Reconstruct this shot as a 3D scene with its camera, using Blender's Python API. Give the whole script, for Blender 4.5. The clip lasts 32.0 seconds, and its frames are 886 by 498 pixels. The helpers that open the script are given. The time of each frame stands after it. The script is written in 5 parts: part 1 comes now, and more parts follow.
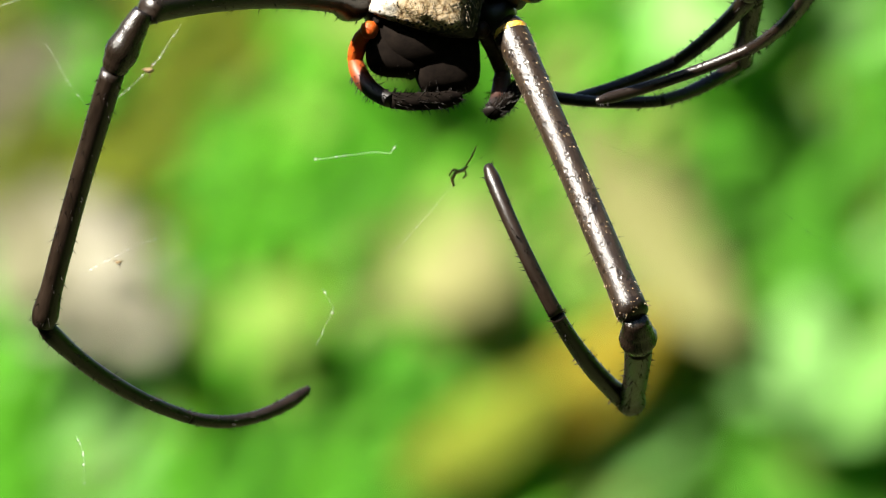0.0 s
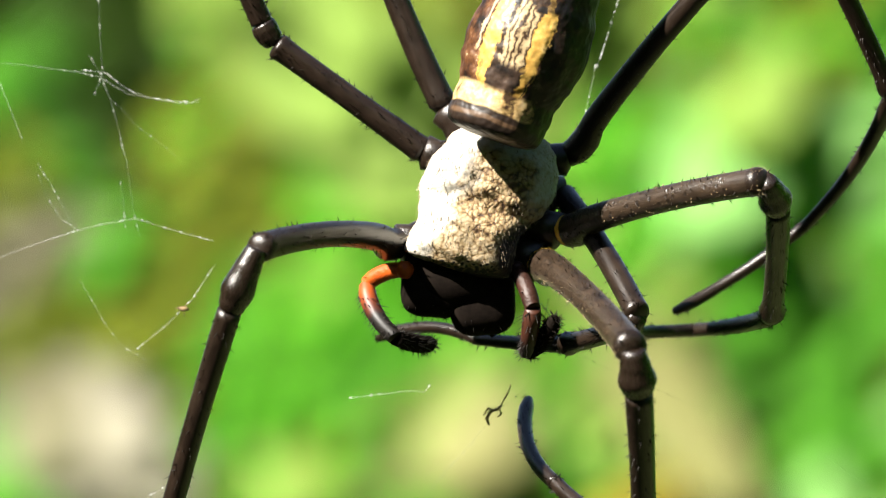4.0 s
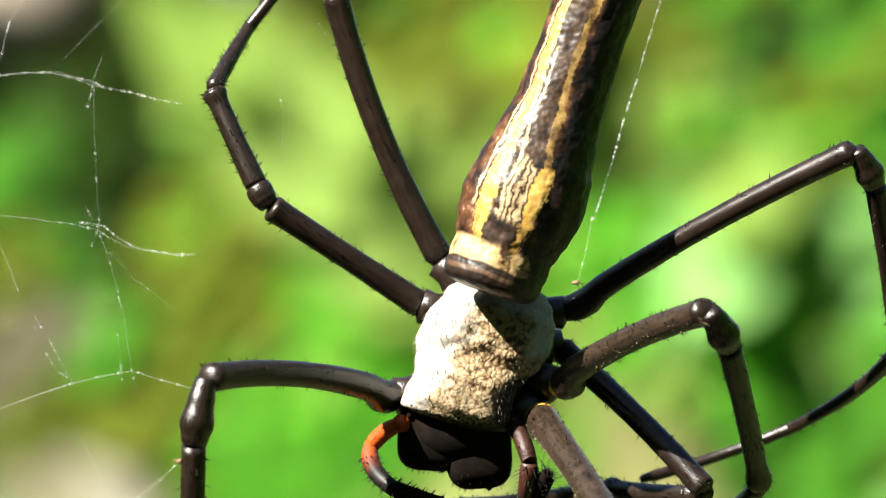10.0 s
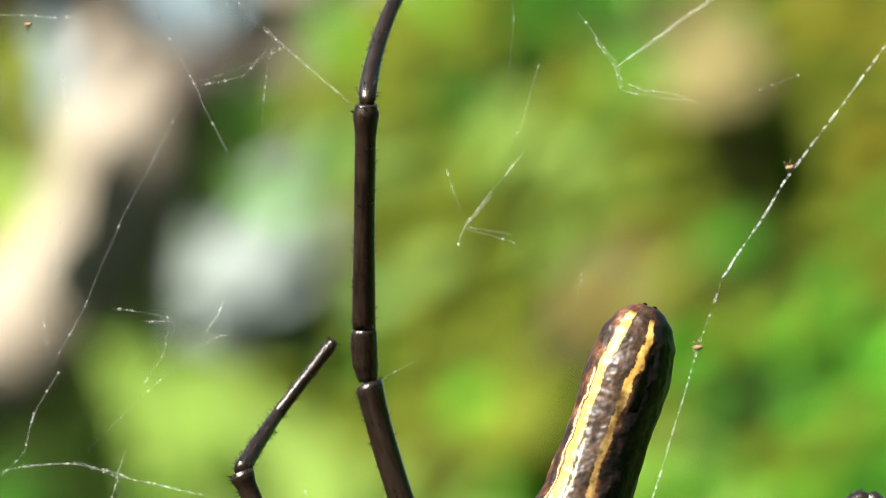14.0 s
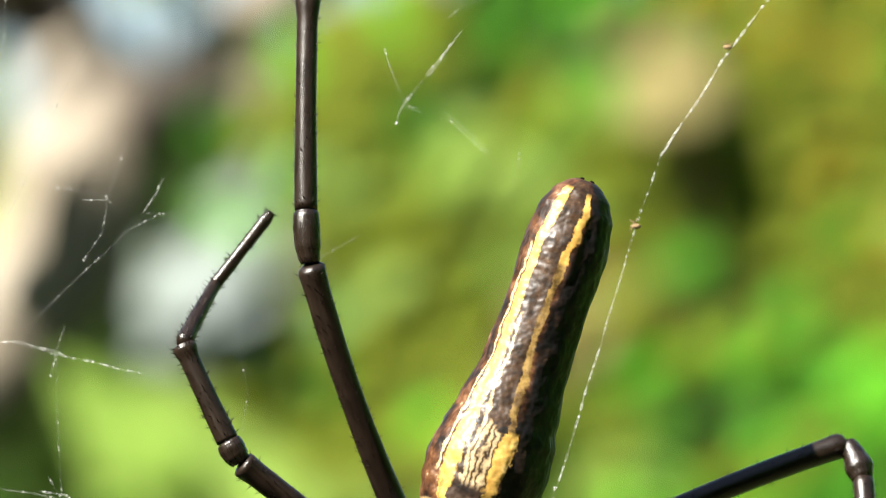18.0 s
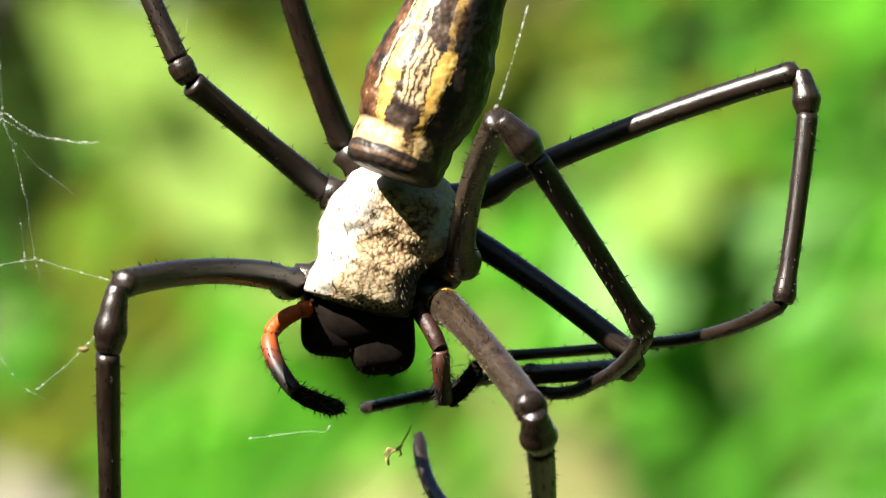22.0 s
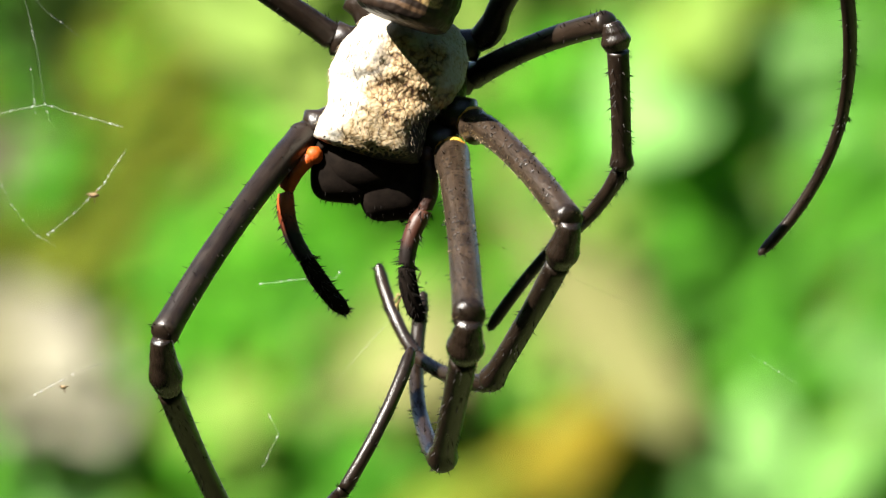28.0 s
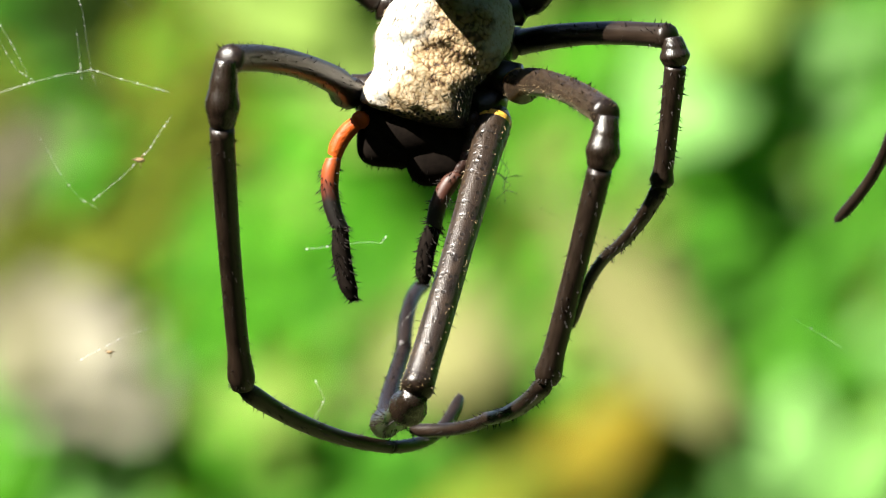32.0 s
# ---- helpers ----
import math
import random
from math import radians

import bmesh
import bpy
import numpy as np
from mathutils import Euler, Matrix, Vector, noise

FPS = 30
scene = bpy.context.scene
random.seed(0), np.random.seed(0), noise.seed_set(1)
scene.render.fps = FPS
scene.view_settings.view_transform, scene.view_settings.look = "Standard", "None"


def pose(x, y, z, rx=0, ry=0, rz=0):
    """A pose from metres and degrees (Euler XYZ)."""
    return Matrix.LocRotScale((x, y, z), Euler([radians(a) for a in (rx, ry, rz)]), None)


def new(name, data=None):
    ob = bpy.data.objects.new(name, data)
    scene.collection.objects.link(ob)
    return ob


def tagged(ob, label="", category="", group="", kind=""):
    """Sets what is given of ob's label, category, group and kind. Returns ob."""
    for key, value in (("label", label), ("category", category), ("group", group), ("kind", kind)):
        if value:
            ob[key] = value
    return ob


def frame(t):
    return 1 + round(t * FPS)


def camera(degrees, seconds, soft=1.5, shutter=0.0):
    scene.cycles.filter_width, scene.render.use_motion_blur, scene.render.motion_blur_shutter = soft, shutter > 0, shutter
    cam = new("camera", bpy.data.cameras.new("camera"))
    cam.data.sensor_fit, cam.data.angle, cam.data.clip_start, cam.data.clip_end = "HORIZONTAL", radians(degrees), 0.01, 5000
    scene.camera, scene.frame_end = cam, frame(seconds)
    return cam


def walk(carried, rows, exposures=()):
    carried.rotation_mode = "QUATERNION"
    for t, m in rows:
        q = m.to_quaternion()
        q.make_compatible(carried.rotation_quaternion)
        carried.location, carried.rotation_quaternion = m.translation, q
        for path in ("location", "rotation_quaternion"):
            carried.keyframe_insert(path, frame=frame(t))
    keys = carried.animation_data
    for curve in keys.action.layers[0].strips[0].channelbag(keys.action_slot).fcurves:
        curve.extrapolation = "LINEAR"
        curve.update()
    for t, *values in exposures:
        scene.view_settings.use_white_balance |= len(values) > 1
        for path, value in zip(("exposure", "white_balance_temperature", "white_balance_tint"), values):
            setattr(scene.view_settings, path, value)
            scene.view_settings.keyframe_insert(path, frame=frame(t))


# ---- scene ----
cam = camera(6, 32.0, soft=1.15)
cam.data.dof.use_dof = True
cam.data.dof.focus_distance = 0.708
cam.data.dof.aperture_fstop = 40.0

walk(cam, [
    (0.0, pose(0.00345, -0.71400, -0.00932, 89.224, 0, -0.022)),
    (0.5, pose(0.00328, -0.71400, -0.00777, 89.111, 0, -0.039)),
    (1.0, pose(0.00311, -0.71400, -0.00621, 89.059, 0, -0.053)),
    (1.5, pose(0.00248, -0.71400, -0.00352, 89.084, 0, -0.099)),
    (2.0, pose(0.00186, -0.71400, -0.00083, 89.201, 0, -0.084)),
    (2.5, pose(0.00155, -0.71400, -0.00007, 89.511, 0, -0.017)),
    (3.0, pose(0.00124, -0.71400, 0.00069, 89.811, 0, -0.011)),
    (3.5, pose(0.00131, -0.71400, -0.00007, 90.025, 0, 0.032)),
    (4.0, pose(0.00138, -0.71400, -0.00083, 90.170, 0, 0.050)),
    (4.5, pose(0.00104, -0.71400, -0.00173, 90.353, 0, 0.026)),
    (6.5, pose(0.00090, -0.71400, -0.00173, 90.414, 0, -0.020)),
    (7.0, pose(0.00099, -0.71400, -0.00143, 90.402, 0, -0.009)),
    (7.5, pose(0.00108, -0.71400, -0.00113, 90.378, 0, -0.017)),
    (8.0, pose(0.00117, -0.71400, -0.00083, 90.400, 0, 0.002)),
    (8.5, pose(0.00145, -0.71400, 0.00131, 90.370, 0, 0.032)),
    (9.0, pose(0.00173, -0.71400, 0.00345, 90.378, 0, 0.047)),
    (9.5, pose(0.00155, -0.71400, 0.00483, 90.443, 0, 0.025)),
    (10.0, pose(0.00138, -0.71400, 0.00621, 90.647, 0, 0.027)),
    (10.5, pose(-0.00138, -0.71400, 0.00966, 91.246, 0, -0.164)),
    (11.0, pose(-0.00587, -0.71400, 0.01312, 91.451, 0, -0.325)),
    (11.5, pose(-0.00725, -0.71400, 0.01242, 91.694, 0, -0.210)),
    (12.0, pose(-0.00725, -0.71400, 0.00476, 92.155, 0, -0.165)),
    (12.5, pose(-0.00400, -0.71400, -0.00138, 92.098, 0, 0.046)),
    (13.0, pose(-0.00276, -0.71400, -0.00173, 91.705, 0, -0.003)),
    (13.5, pose(-0.00345, -0.71400, 0.00690, 91.728, 0, -0.185)),
    (14.0, pose(-0.00518, -0.71400, 0.00966, 93.026, 0, -0.324)),
    (14.5, pose(-0.00518, -0.71400, 0.01104, 93.361, 0, -0.343)),
    (15.0, pose(-0.00587, -0.71400, 0.01104, 93.951, 0, -0.379)),
    (15.5, pose(-0.00552, -0.71400, 0.01208, 94.430, 0, -0.443)),
    (17.5, pose(-0.00483, -0.71400, -0.00359, 94.634, 0, -0.632)),
    (18.0, pose(-0.00276, -0.71400, -0.00794, 93.591, 0, -0.554)),
    (18.5, pose(-0.00035, -0.71400, -0.00932, 92.807, 0, -0.449)),
    (19.0, pose(0.00000, -0.71400, -0.01035, 92.175, 0, -0.555)),
    (19.5, pose(0.00069, -0.71400, -0.01091, 91.668, 0, -0.649)),
    (20.0, pose(0.00069, -0.71400, -0.01001, 91.454, 0, -0.661)),
    (20.5, pose(0.00104, -0.71400, -0.00984, 91.230, 0, -0.633)),
    (21.0, pose(0.00138, -0.71400, -0.00966, 91.216, 0, -0.617)),
    (21.5, pose(0.00190, -0.71400, -0.00915, 91.163, 0, -0.587)),
    (22.0, pose(0.00242, -0.71400, -0.00863, 91.060, 0, -0.545)),
    (22.5, pose(0.00328, -0.71400, -0.00708, 90.832, 0, -0.480)),
    (23.0, pose(0.00414, -0.71400, -0.00552, 90.585, 0, -0.407)),
    (23.5, pose(0.00483, -0.71400, -0.00483, 90.346, 0, -0.332)),
    (24.0, pose(0.00552, -0.71400, -0.00414, 90.110, 0, -0.277)),
    (24.5, pose(0.00587, -0.71400, -0.00328, 90.033, 0, -0.226)),
    (25.0, pose(0.00621, -0.71400, -0.00242, 89.964, 0, -0.195)),
    (25.5, pose(0.00635, -0.71400, -0.00221, 89.921, 0, -0.184)),
    (27.5, pose(0.00587, -0.71400, -0.00276, 89.758, 0, -0.215)),
    (28.0, pose(0.00483, -0.71400, -0.00552, 89.769, 0, -0.286)),
    (28.5, pose(0.00518, -0.71400, -0.00725, 89.731, 0, -0.255)),
    (29.0, pose(0.00552, -0.71400, -0.00897, 89.805, 0, -0.208)),
    (29.5, pose(0.00552, -0.71400, -0.00880, 89.814, 0, -0.128)),
    (30.0, pose(0.00552, -0.71400, -0.00863, 89.789, 0, -0.085)),
    (30.5, pose(0.00518, -0.71400, -0.00908, 89.832, 0, -0.071)),
    (31.0, pose(0.00483, -0.71400, -0.00953, 89.872, 0, -0.030)),
    (31.5, pose(0.00414, -0.71400, -0.00925, 89.919, 0, -0.070)),
    (32.0, pose(0.00345, -0.71400, -0.00897, 89.805, 0, -0.083)),
], [(0.0, 2.28), (4.0, 2.30), (11.0, 2.30), (13.0, 2.29), (14.5, 2.18), (16.0, 2.15), (17.5, 2.24), (18.5, 2.35), (21.0, 2.38), (24.0, 2.33), (32.0, 2.31)])

# ---- light: clear sky and a high sun behind the camera's left shoulder ----
SUN_WAY = Vector((0.60, 0.42, -0.68)).normalized()
world = bpy.data.worlds.new("daylight")
scene.world = world
world.use_nodes = True
sky = world.node_tree.nodes.new("ShaderNodeTexSky")
sky.sky_type = "NISHITA"
sky.sun_disc = False
sky.sun_elevation = math.asin(-SUN_WAY.z)
sky.sun_rotation = math.atan2(-SUN_WAY.x, -SUN_WAY.y)
world.node_tree.links.new(sky.outputs[0], world.node_tree.nodes["Background"].inputs[0])
world.node_tree.nodes["Background"].inputs[1].default_value = 0.042
sun_data = bpy.data.lights.new("sun", "SUN")
sun_data.energy, sun_data.angle, sun_data.color = 5.7, radians(0.55), (1.0, 0.95, 0.86)
sun = new("sun", sun_data)
sun.rotation_euler = SUN_WAY.to_track_quat("-Z", "Y").to_euler()

# ---- materials ----
def material(name, rough=0.5, spec=0.5):
    m = bpy.data.materials.new(name)
    m.use_nodes = True
    b = m.node_tree.nodes["Principled BSDF"]
    b.inputs["Roughness"].default_value = rough
    b.inputs["Specular IOR Level"].default_value = spec
    return m, m.node_tree, b


def node(nt, kind, **values):
    n = nt.nodes.new(kind)
    for key, value in values.items():
        n.inputs[key].default_value = value
    return n


def ramp(nt, fac, stops):
    n = nt.nodes.new("ShaderNodeValToRGB")
    while len(n.color_ramp.elements) < len(stops):
        n.color_ramp.elements.new(0.5)
    for el, (at, col) in zip(n.color_ramp.elements, stops):
        el.position, el.color = at, (*col, 1)
    nt.links.new(fac, n.inputs[0])
    return n.outputs[0]


def math_node(nt, op, a, b=None, c=None):
    n = nt.nodes.new("ShaderNodeMath")
    n.operation = op
    for i, v in enumerate((a, b, c)):
        if v is None:
            continue
        if isinstance(v, (int, float)):
            n.inputs[i].default_value = v
        else:
            nt.links.new(v, n.inputs[i])
    return n.outputs[0]


def mix(nt, fac, a, b):
    n = nt.nodes.new("ShaderNodeMix")
    n.data_type = "RGBA"
    for sock, v in ((n.inputs[0], fac), (n.inputs[6], a), (n.inputs[7], b)):
        if isinstance(v, (int, float)):
            sock.default_value = v
        elif isinstance(v, tuple):
            sock.default_value = (*v, 1)
        else:
            nt.links.new(v, sock)
    return n.outputs[2]


def noise_of(nt, scale, detail=4.0, where="Object", rough=0.6):
    tc = nt.nodes.new("ShaderNodeTexCoord")
    n = node(nt, "ShaderNodeTexNoise", Scale=scale, Detail=detail, Roughness=rough)
    nt.links.new(tc.outputs[where], n.inputs["Vector"])
    return n.outputs[0]


def bump(nt, b, height, strength, distance):
    n = node(nt, "ShaderNodeBump", Strength=strength, Distance=distance)
    nt.links.new(height, n.inputs["Height"])
    nt.links.new(n.outputs[0], b.inputs["Normal"])


def speckled(name, stops, scale, rough=0.5, spec=0.5, strength=0.5, distance=0.0002, fine=4.0):
    m, nt, b = material(name, rough, spec)
    n = noise_of(nt, scale, 5.0)
    nt.links.new(ramp(nt, n, stops), b.inputs["Base Color"])
    bump(nt, b, noise_of(nt, scale * fine, 3.0), strength, distance)
    return m


def cuticle(name, dark, light, rough, spec, velvet=0.0, pits=0.0, relief=0.00003):
    """Chitin with a grain that runs along the limb; velvet is a nap of golden down, pits are dark bristle sockets."""
    m, nt, b = material(name, rough, spec)
    tc = nt.nodes.new("ShaderNodeTexCoord")
    grain = node(nt, "ShaderNodeMapping", Scale=(1.0, 1.0, 0.16))
    nt.links.new(tc.outputs["Object"], grain.inputs["Vector"])
    streak = node(nt, "ShaderNodeTexNoise", Scale=2600.0, Detail=4.0, Roughness=0.65)
    nt.links.new(grain.outputs[0], streak.inputs["Vector"])
    col = ramp(nt, math_node(nt, "MULTIPLY_ADD", noise_of(nt, 420, 2.0), 0.5, math_node(nt, "MULTIPLY", streak.outputs[0], 0.5)), [(0.38, dark), (0.62, light)])
    pores = noise_of(nt, 9000, 2.0)
    if pits:
        dots = node(nt, "ShaderNodeTexVoronoi", Scale=1500.0)
        nt.links.new(tc.outputs["Object"], dots.inputs["Vector"])
        hole = ramp(nt, dots.outputs["Distance"], [(0.20, (1.0, 1.0, 1.0)), (0.34, (0.0, 0.0, 0.0))])
        col = mix(nt, math_node(nt, "MULTIPLY", hole, pits), col, (0.004, 0.0026, 0.0016))
        pores = math_node(nt, "MULTIPLY_ADD", hole, -1.2 * pits, pores)
    nt.links.new(col, b.inputs["Base Color"])
    nt.links.new(math_node(nt, "MULTIPLY_ADD", streak.outputs[0], 0.24, rough - 0.12), b.inputs["Roughness"])
    bump(nt, b, math_node(nt, "MULTIPLY_ADD", streak.outputs[0], 0.6, pores), 0.35, relief)
    if velvet:
        b.inputs["Sheen Weight"].default_value = velvet
        b.inputs["Sheen Roughness"].default_value = 0.35
        b.inputs["Sheen Tint"].default_value = (1.0, 0.82, 0.52, 1)
    return m


LEG = cuticle("leg_cuticle", (0.0060, 0.0036, 0.0022), (0.0140, 0.0087, 0.0056), 0.31, 0.32, 0.0, 0.0, 0.00008)
KNEE = cuticle("glossy_knee_cuticle", (0.0065, 0.0040, 0.0024), (0.013, 0.008, 0.005), 0.27, 0.42, 0.0, 0.0, 0.00011)
MEMBRANE = speckled("brown_membrane", [(0.3, (0.025, 0.017, 0.012)), (0.7, (0.06, 0.044, 0.034))], 1500, 0.4)
# sun-facing front femurs: leg cuticle made lighter, sunlight put into its colour
FEMUR_LIT = cuticle("sunlit_dusty_brown_cuticle", (0.0090, 0.0054, 0.0030), (0.0255, 0.0158, 0.0092), 0.33, 0.44, 0.03, 0.85, 0.00014)
FACE = speckled("black_cuticle", [(0.3, (0.0040, 0.0030, 0.0024)), (0.7, (0.0080, 0.0058, 0.0044))], 1200, 0.8, 0.02, 0.25, 0.00005)
HAIR = speckled("dark_bristle", [(0.3, (0.005, 0.0036, 0.0028)), (0.7, (0.012, 0.009, 0.007))], 3000, 0.5, 0.15)
YELLOW = speckled("yellow_membrane", [(0.3, (0.45, 0.22, 0.02)), (0.7, (0.75, 0.45, 0.06))], 1500, 0.4)
ORANGE = speckled("orange_membrane", [(0.3, (0.42, 0.10, 0.02)), (0.7, (0.6, 0.2, 0.03))], 1500, 0.35)
RED = speckled("orange_red_cuticle", [(0.3, (0.21, 0.028, 0.003)), (0.7, (0.34, 0.066, 0.006))], 700, 0.5, 0.18)
REDBROWN = speckled("red_brown_cuticle", [(0.3, (0.011, 0.0045, 0.003)), (0.7, (0.034, 0.0105, 0.005))], 700, 0.5, 0.25)
GOLDHAIR = speckled("golden_hair", [(0.3, (0.12, 0.08, 0.035)), (0.7, (0.26, 0.19, 0.10))], 2000, 0.4, 0.5)
SILK = speckled("spider_silk", [(0.3, (0.55, 0.57, 0.55)), (0.7, (0.8, 0.8, 0.76))], 900, 0.35, 0.6)


def sheer(m, share):
    """Let part of the light pass a fine thread."""
    nt = m.node_tree
    blend, clear = nt.nodes.new("ShaderNodeMixShader"), nt.nodes.new("ShaderNodeBsdfTransparent")
    blend.inputs[0].default_value = share
    nt.links.new(clear.outputs[0], blend.inputs[1])
    nt.links.new(nt.nodes["Principled BSDF"].outputs[0], blend.inputs[2])
    nt.links.new(blend.outputs[0], nt.nodes["Material Output"].inputs[0])


sheer(SILK, 0.21)
FINESILK = speckled("fine_spider_silk", [(0.3, (0.55, 0.57, 0.55)), (0.7, (0.8, 0.8, 0.76))], 900, 0.35, 0.6)
sheer(FINESILK, 0.13)
STRAW = speckled("golden_straw", [(0.3, (0.16, 0.105, 0.035)), (0.7, (0.36, 0.26, 0.10))], 1500, 0.6)
DEBRIS = speckled("dry_debris", [(0.3, (0.06, 0.036, 0.014)), (0.7, (0.20, 0.13, 0.055))], 1500, 0.8)


def carapace_material():
    """Pale hairs, worn to golden granules with dark crevices between them in the middle and along the front."""
    m, nt, b = material("silver_haired_cuticle", 0.6, 0.3)
    big, mid, fine = noise_of(nt, 230, 3.0), noise_of(nt, 750, 5.0, rough=0.7), noise_of(nt, 2900, 3.0)
    tc = nt.nodes.new("ShaderNodeTexCoord")
    shift = nt.nodes.new("ShaderNodeVectorMath")
    shift.operation = "MULTIPLY_ADD"
    warp = node(nt, "ShaderNodeTexNoise", Scale=900.0, Detail=3.0)
    nt.links.new(tc.outputs["Object"], warp.inputs["Vector"])
    nt.links.new(warp.outputs["Color"], shift.inputs[0])
    shift.inputs[1].default_value = (0.0009, 0.0009, 0.0009)
    nt.links.new(tc.outputs["Object"], shift.inputs[2])
    cells = node(nt, "ShaderNodeTexVoronoi", Scale=2400.0)
    nt.links.new(shift.outputs[0], cells.inputs["Vector"])
    gap = math_node(nt, "MULTIPLY_ADD", mid, 0.55, math_node(nt, "MULTIPLY", cells.outputs["Distance"], 0.75))
    worn = ramp(nt, gap, [(0.54, (0.255, 0.185, 0.100)), (0.70, (0.185, 0.120, 0.054)), (0.82, (0.085, 0.047, 0.019)), (0.92, (0.032, 0.017, 0.009))])
    tan = ramp(nt, gap, [(0.60, (0.265, 0.205, 0.125)), (0.78, (0.195, 0.138, 0.068)), (0.93, (0.070, 0.040, 0.016))])
    silver = ramp(nt, fine, [(0.3, (0.275, 0.230, 0.165)), (0.46, (0.335, 0.305, 0.250)), (0.7, (0.365, 0.350, 0.310))])

    def near(at, inner, outer, most=0.17):
        spot = nt.nodes.new("ShaderNodeVectorMath")
        spot.operation = "DISTANCE"
        spot.inputs[1].default_value = [q * 4.773e-5 for q in at]
        nt.links.new(tc.outputs["Object"], spot.inputs[0])
        n = nt.nodes.new("ShaderNodeMapRange")
        for key, v in (("From Min", inner), ("From Max", outer), ("To Min", most), ("To Max", -0.16)):
            n.inputs[key].default_value = v
        nt.links.new(spot.outputs["Value"], n.inputs["Value"])
        return ramp(nt, math_node(nt, "ADD", big, n.outputs[0]), [(0.44, (0.0, 0.0, 0.0)), (0.60, (1.0, 1.0, 1.0))])

    grained, bared = near((100, -30, 40), 0.0030, 0.0068), near((118, -30, 126), 0.0012, 0.0050, 0.27)
    col = mix(nt, grained, silver, tan)
    col = mix(nt, bared, col, worn)
    # the pale hairs end in a ragged edge above the black face
    dot = nt.nodes.new("ShaderNodeVectorMath")
    dot.operation = "DOT_PRODUCT"
    dot.inputs[1].default_value = (0.15, 0.0, 0.99)
    nt.links.new(tc.outputs["Object"], dot.inputs[0])
    edge = math_node(nt, "ADD", math_node(nt, "DIVIDE", dot.outputs["Value"], 4.773e-5), math_node(nt, "MULTIPLY_ADD", gap, 60, -36))
    rim = nt.nodes.new("ShaderNodeMapRange")
    for key, v in (("From Min", 4.0), ("From Max", 13.0)):
        rim.inputs[key].default_value = v
    nt.links.new(edge, rim.inputs["Value"])
    # the right flank of the head turns near black with a ragged edge
    flank = nt.nodes.new("ShaderNodeVectorMath")
    flank.operation = "DISTANCE"
    flank.inputs[1].default_value = [q * 4.773e-5 for q in (152, 10, 8)]
    nt.links.new(tc.outputs["Object"], flank.inputs[0])
    dark_flank = nt.nodes.new("ShaderNodeMapRange")
    for key, v in (("From Min", 58.0), ("From Max", 72.0)):
        dark_flank.inputs[key].default_value = v
    nt.links.new(math_node(nt, "ADD", math_node(nt, "DIVIDE", flank.outputs["Value"], 4.773e-5), math_node(nt, "MULTIPLY_ADD", mid, 50, -25)), dark_flank.inputs["Value"])
    col = mix(nt, math_node(nt, "MULTIPLY", rim.outputs[0], dark_flank.outputs[0]), (0.008, 0.006, 0.005), col)
    nt.links.new(col, b.inputs["Base Color"])
    pebbles = math_node(nt, "MULTIPLY_ADD", cells.outputs["Distance"], -1.1, math_node(nt, "MULTIPLY", mid, 1.8))
    h = math_node(nt, "MULTIPLY_ADD", pebbles, math_node(nt, "MAXIMUM", math_node(nt, "MULTIPLY", grained, 0.45), bared), math_node(nt, "MULTIPLY", fine, 0.5))
    bump(nt, b, h, 0.8, 0.00014)
    return m


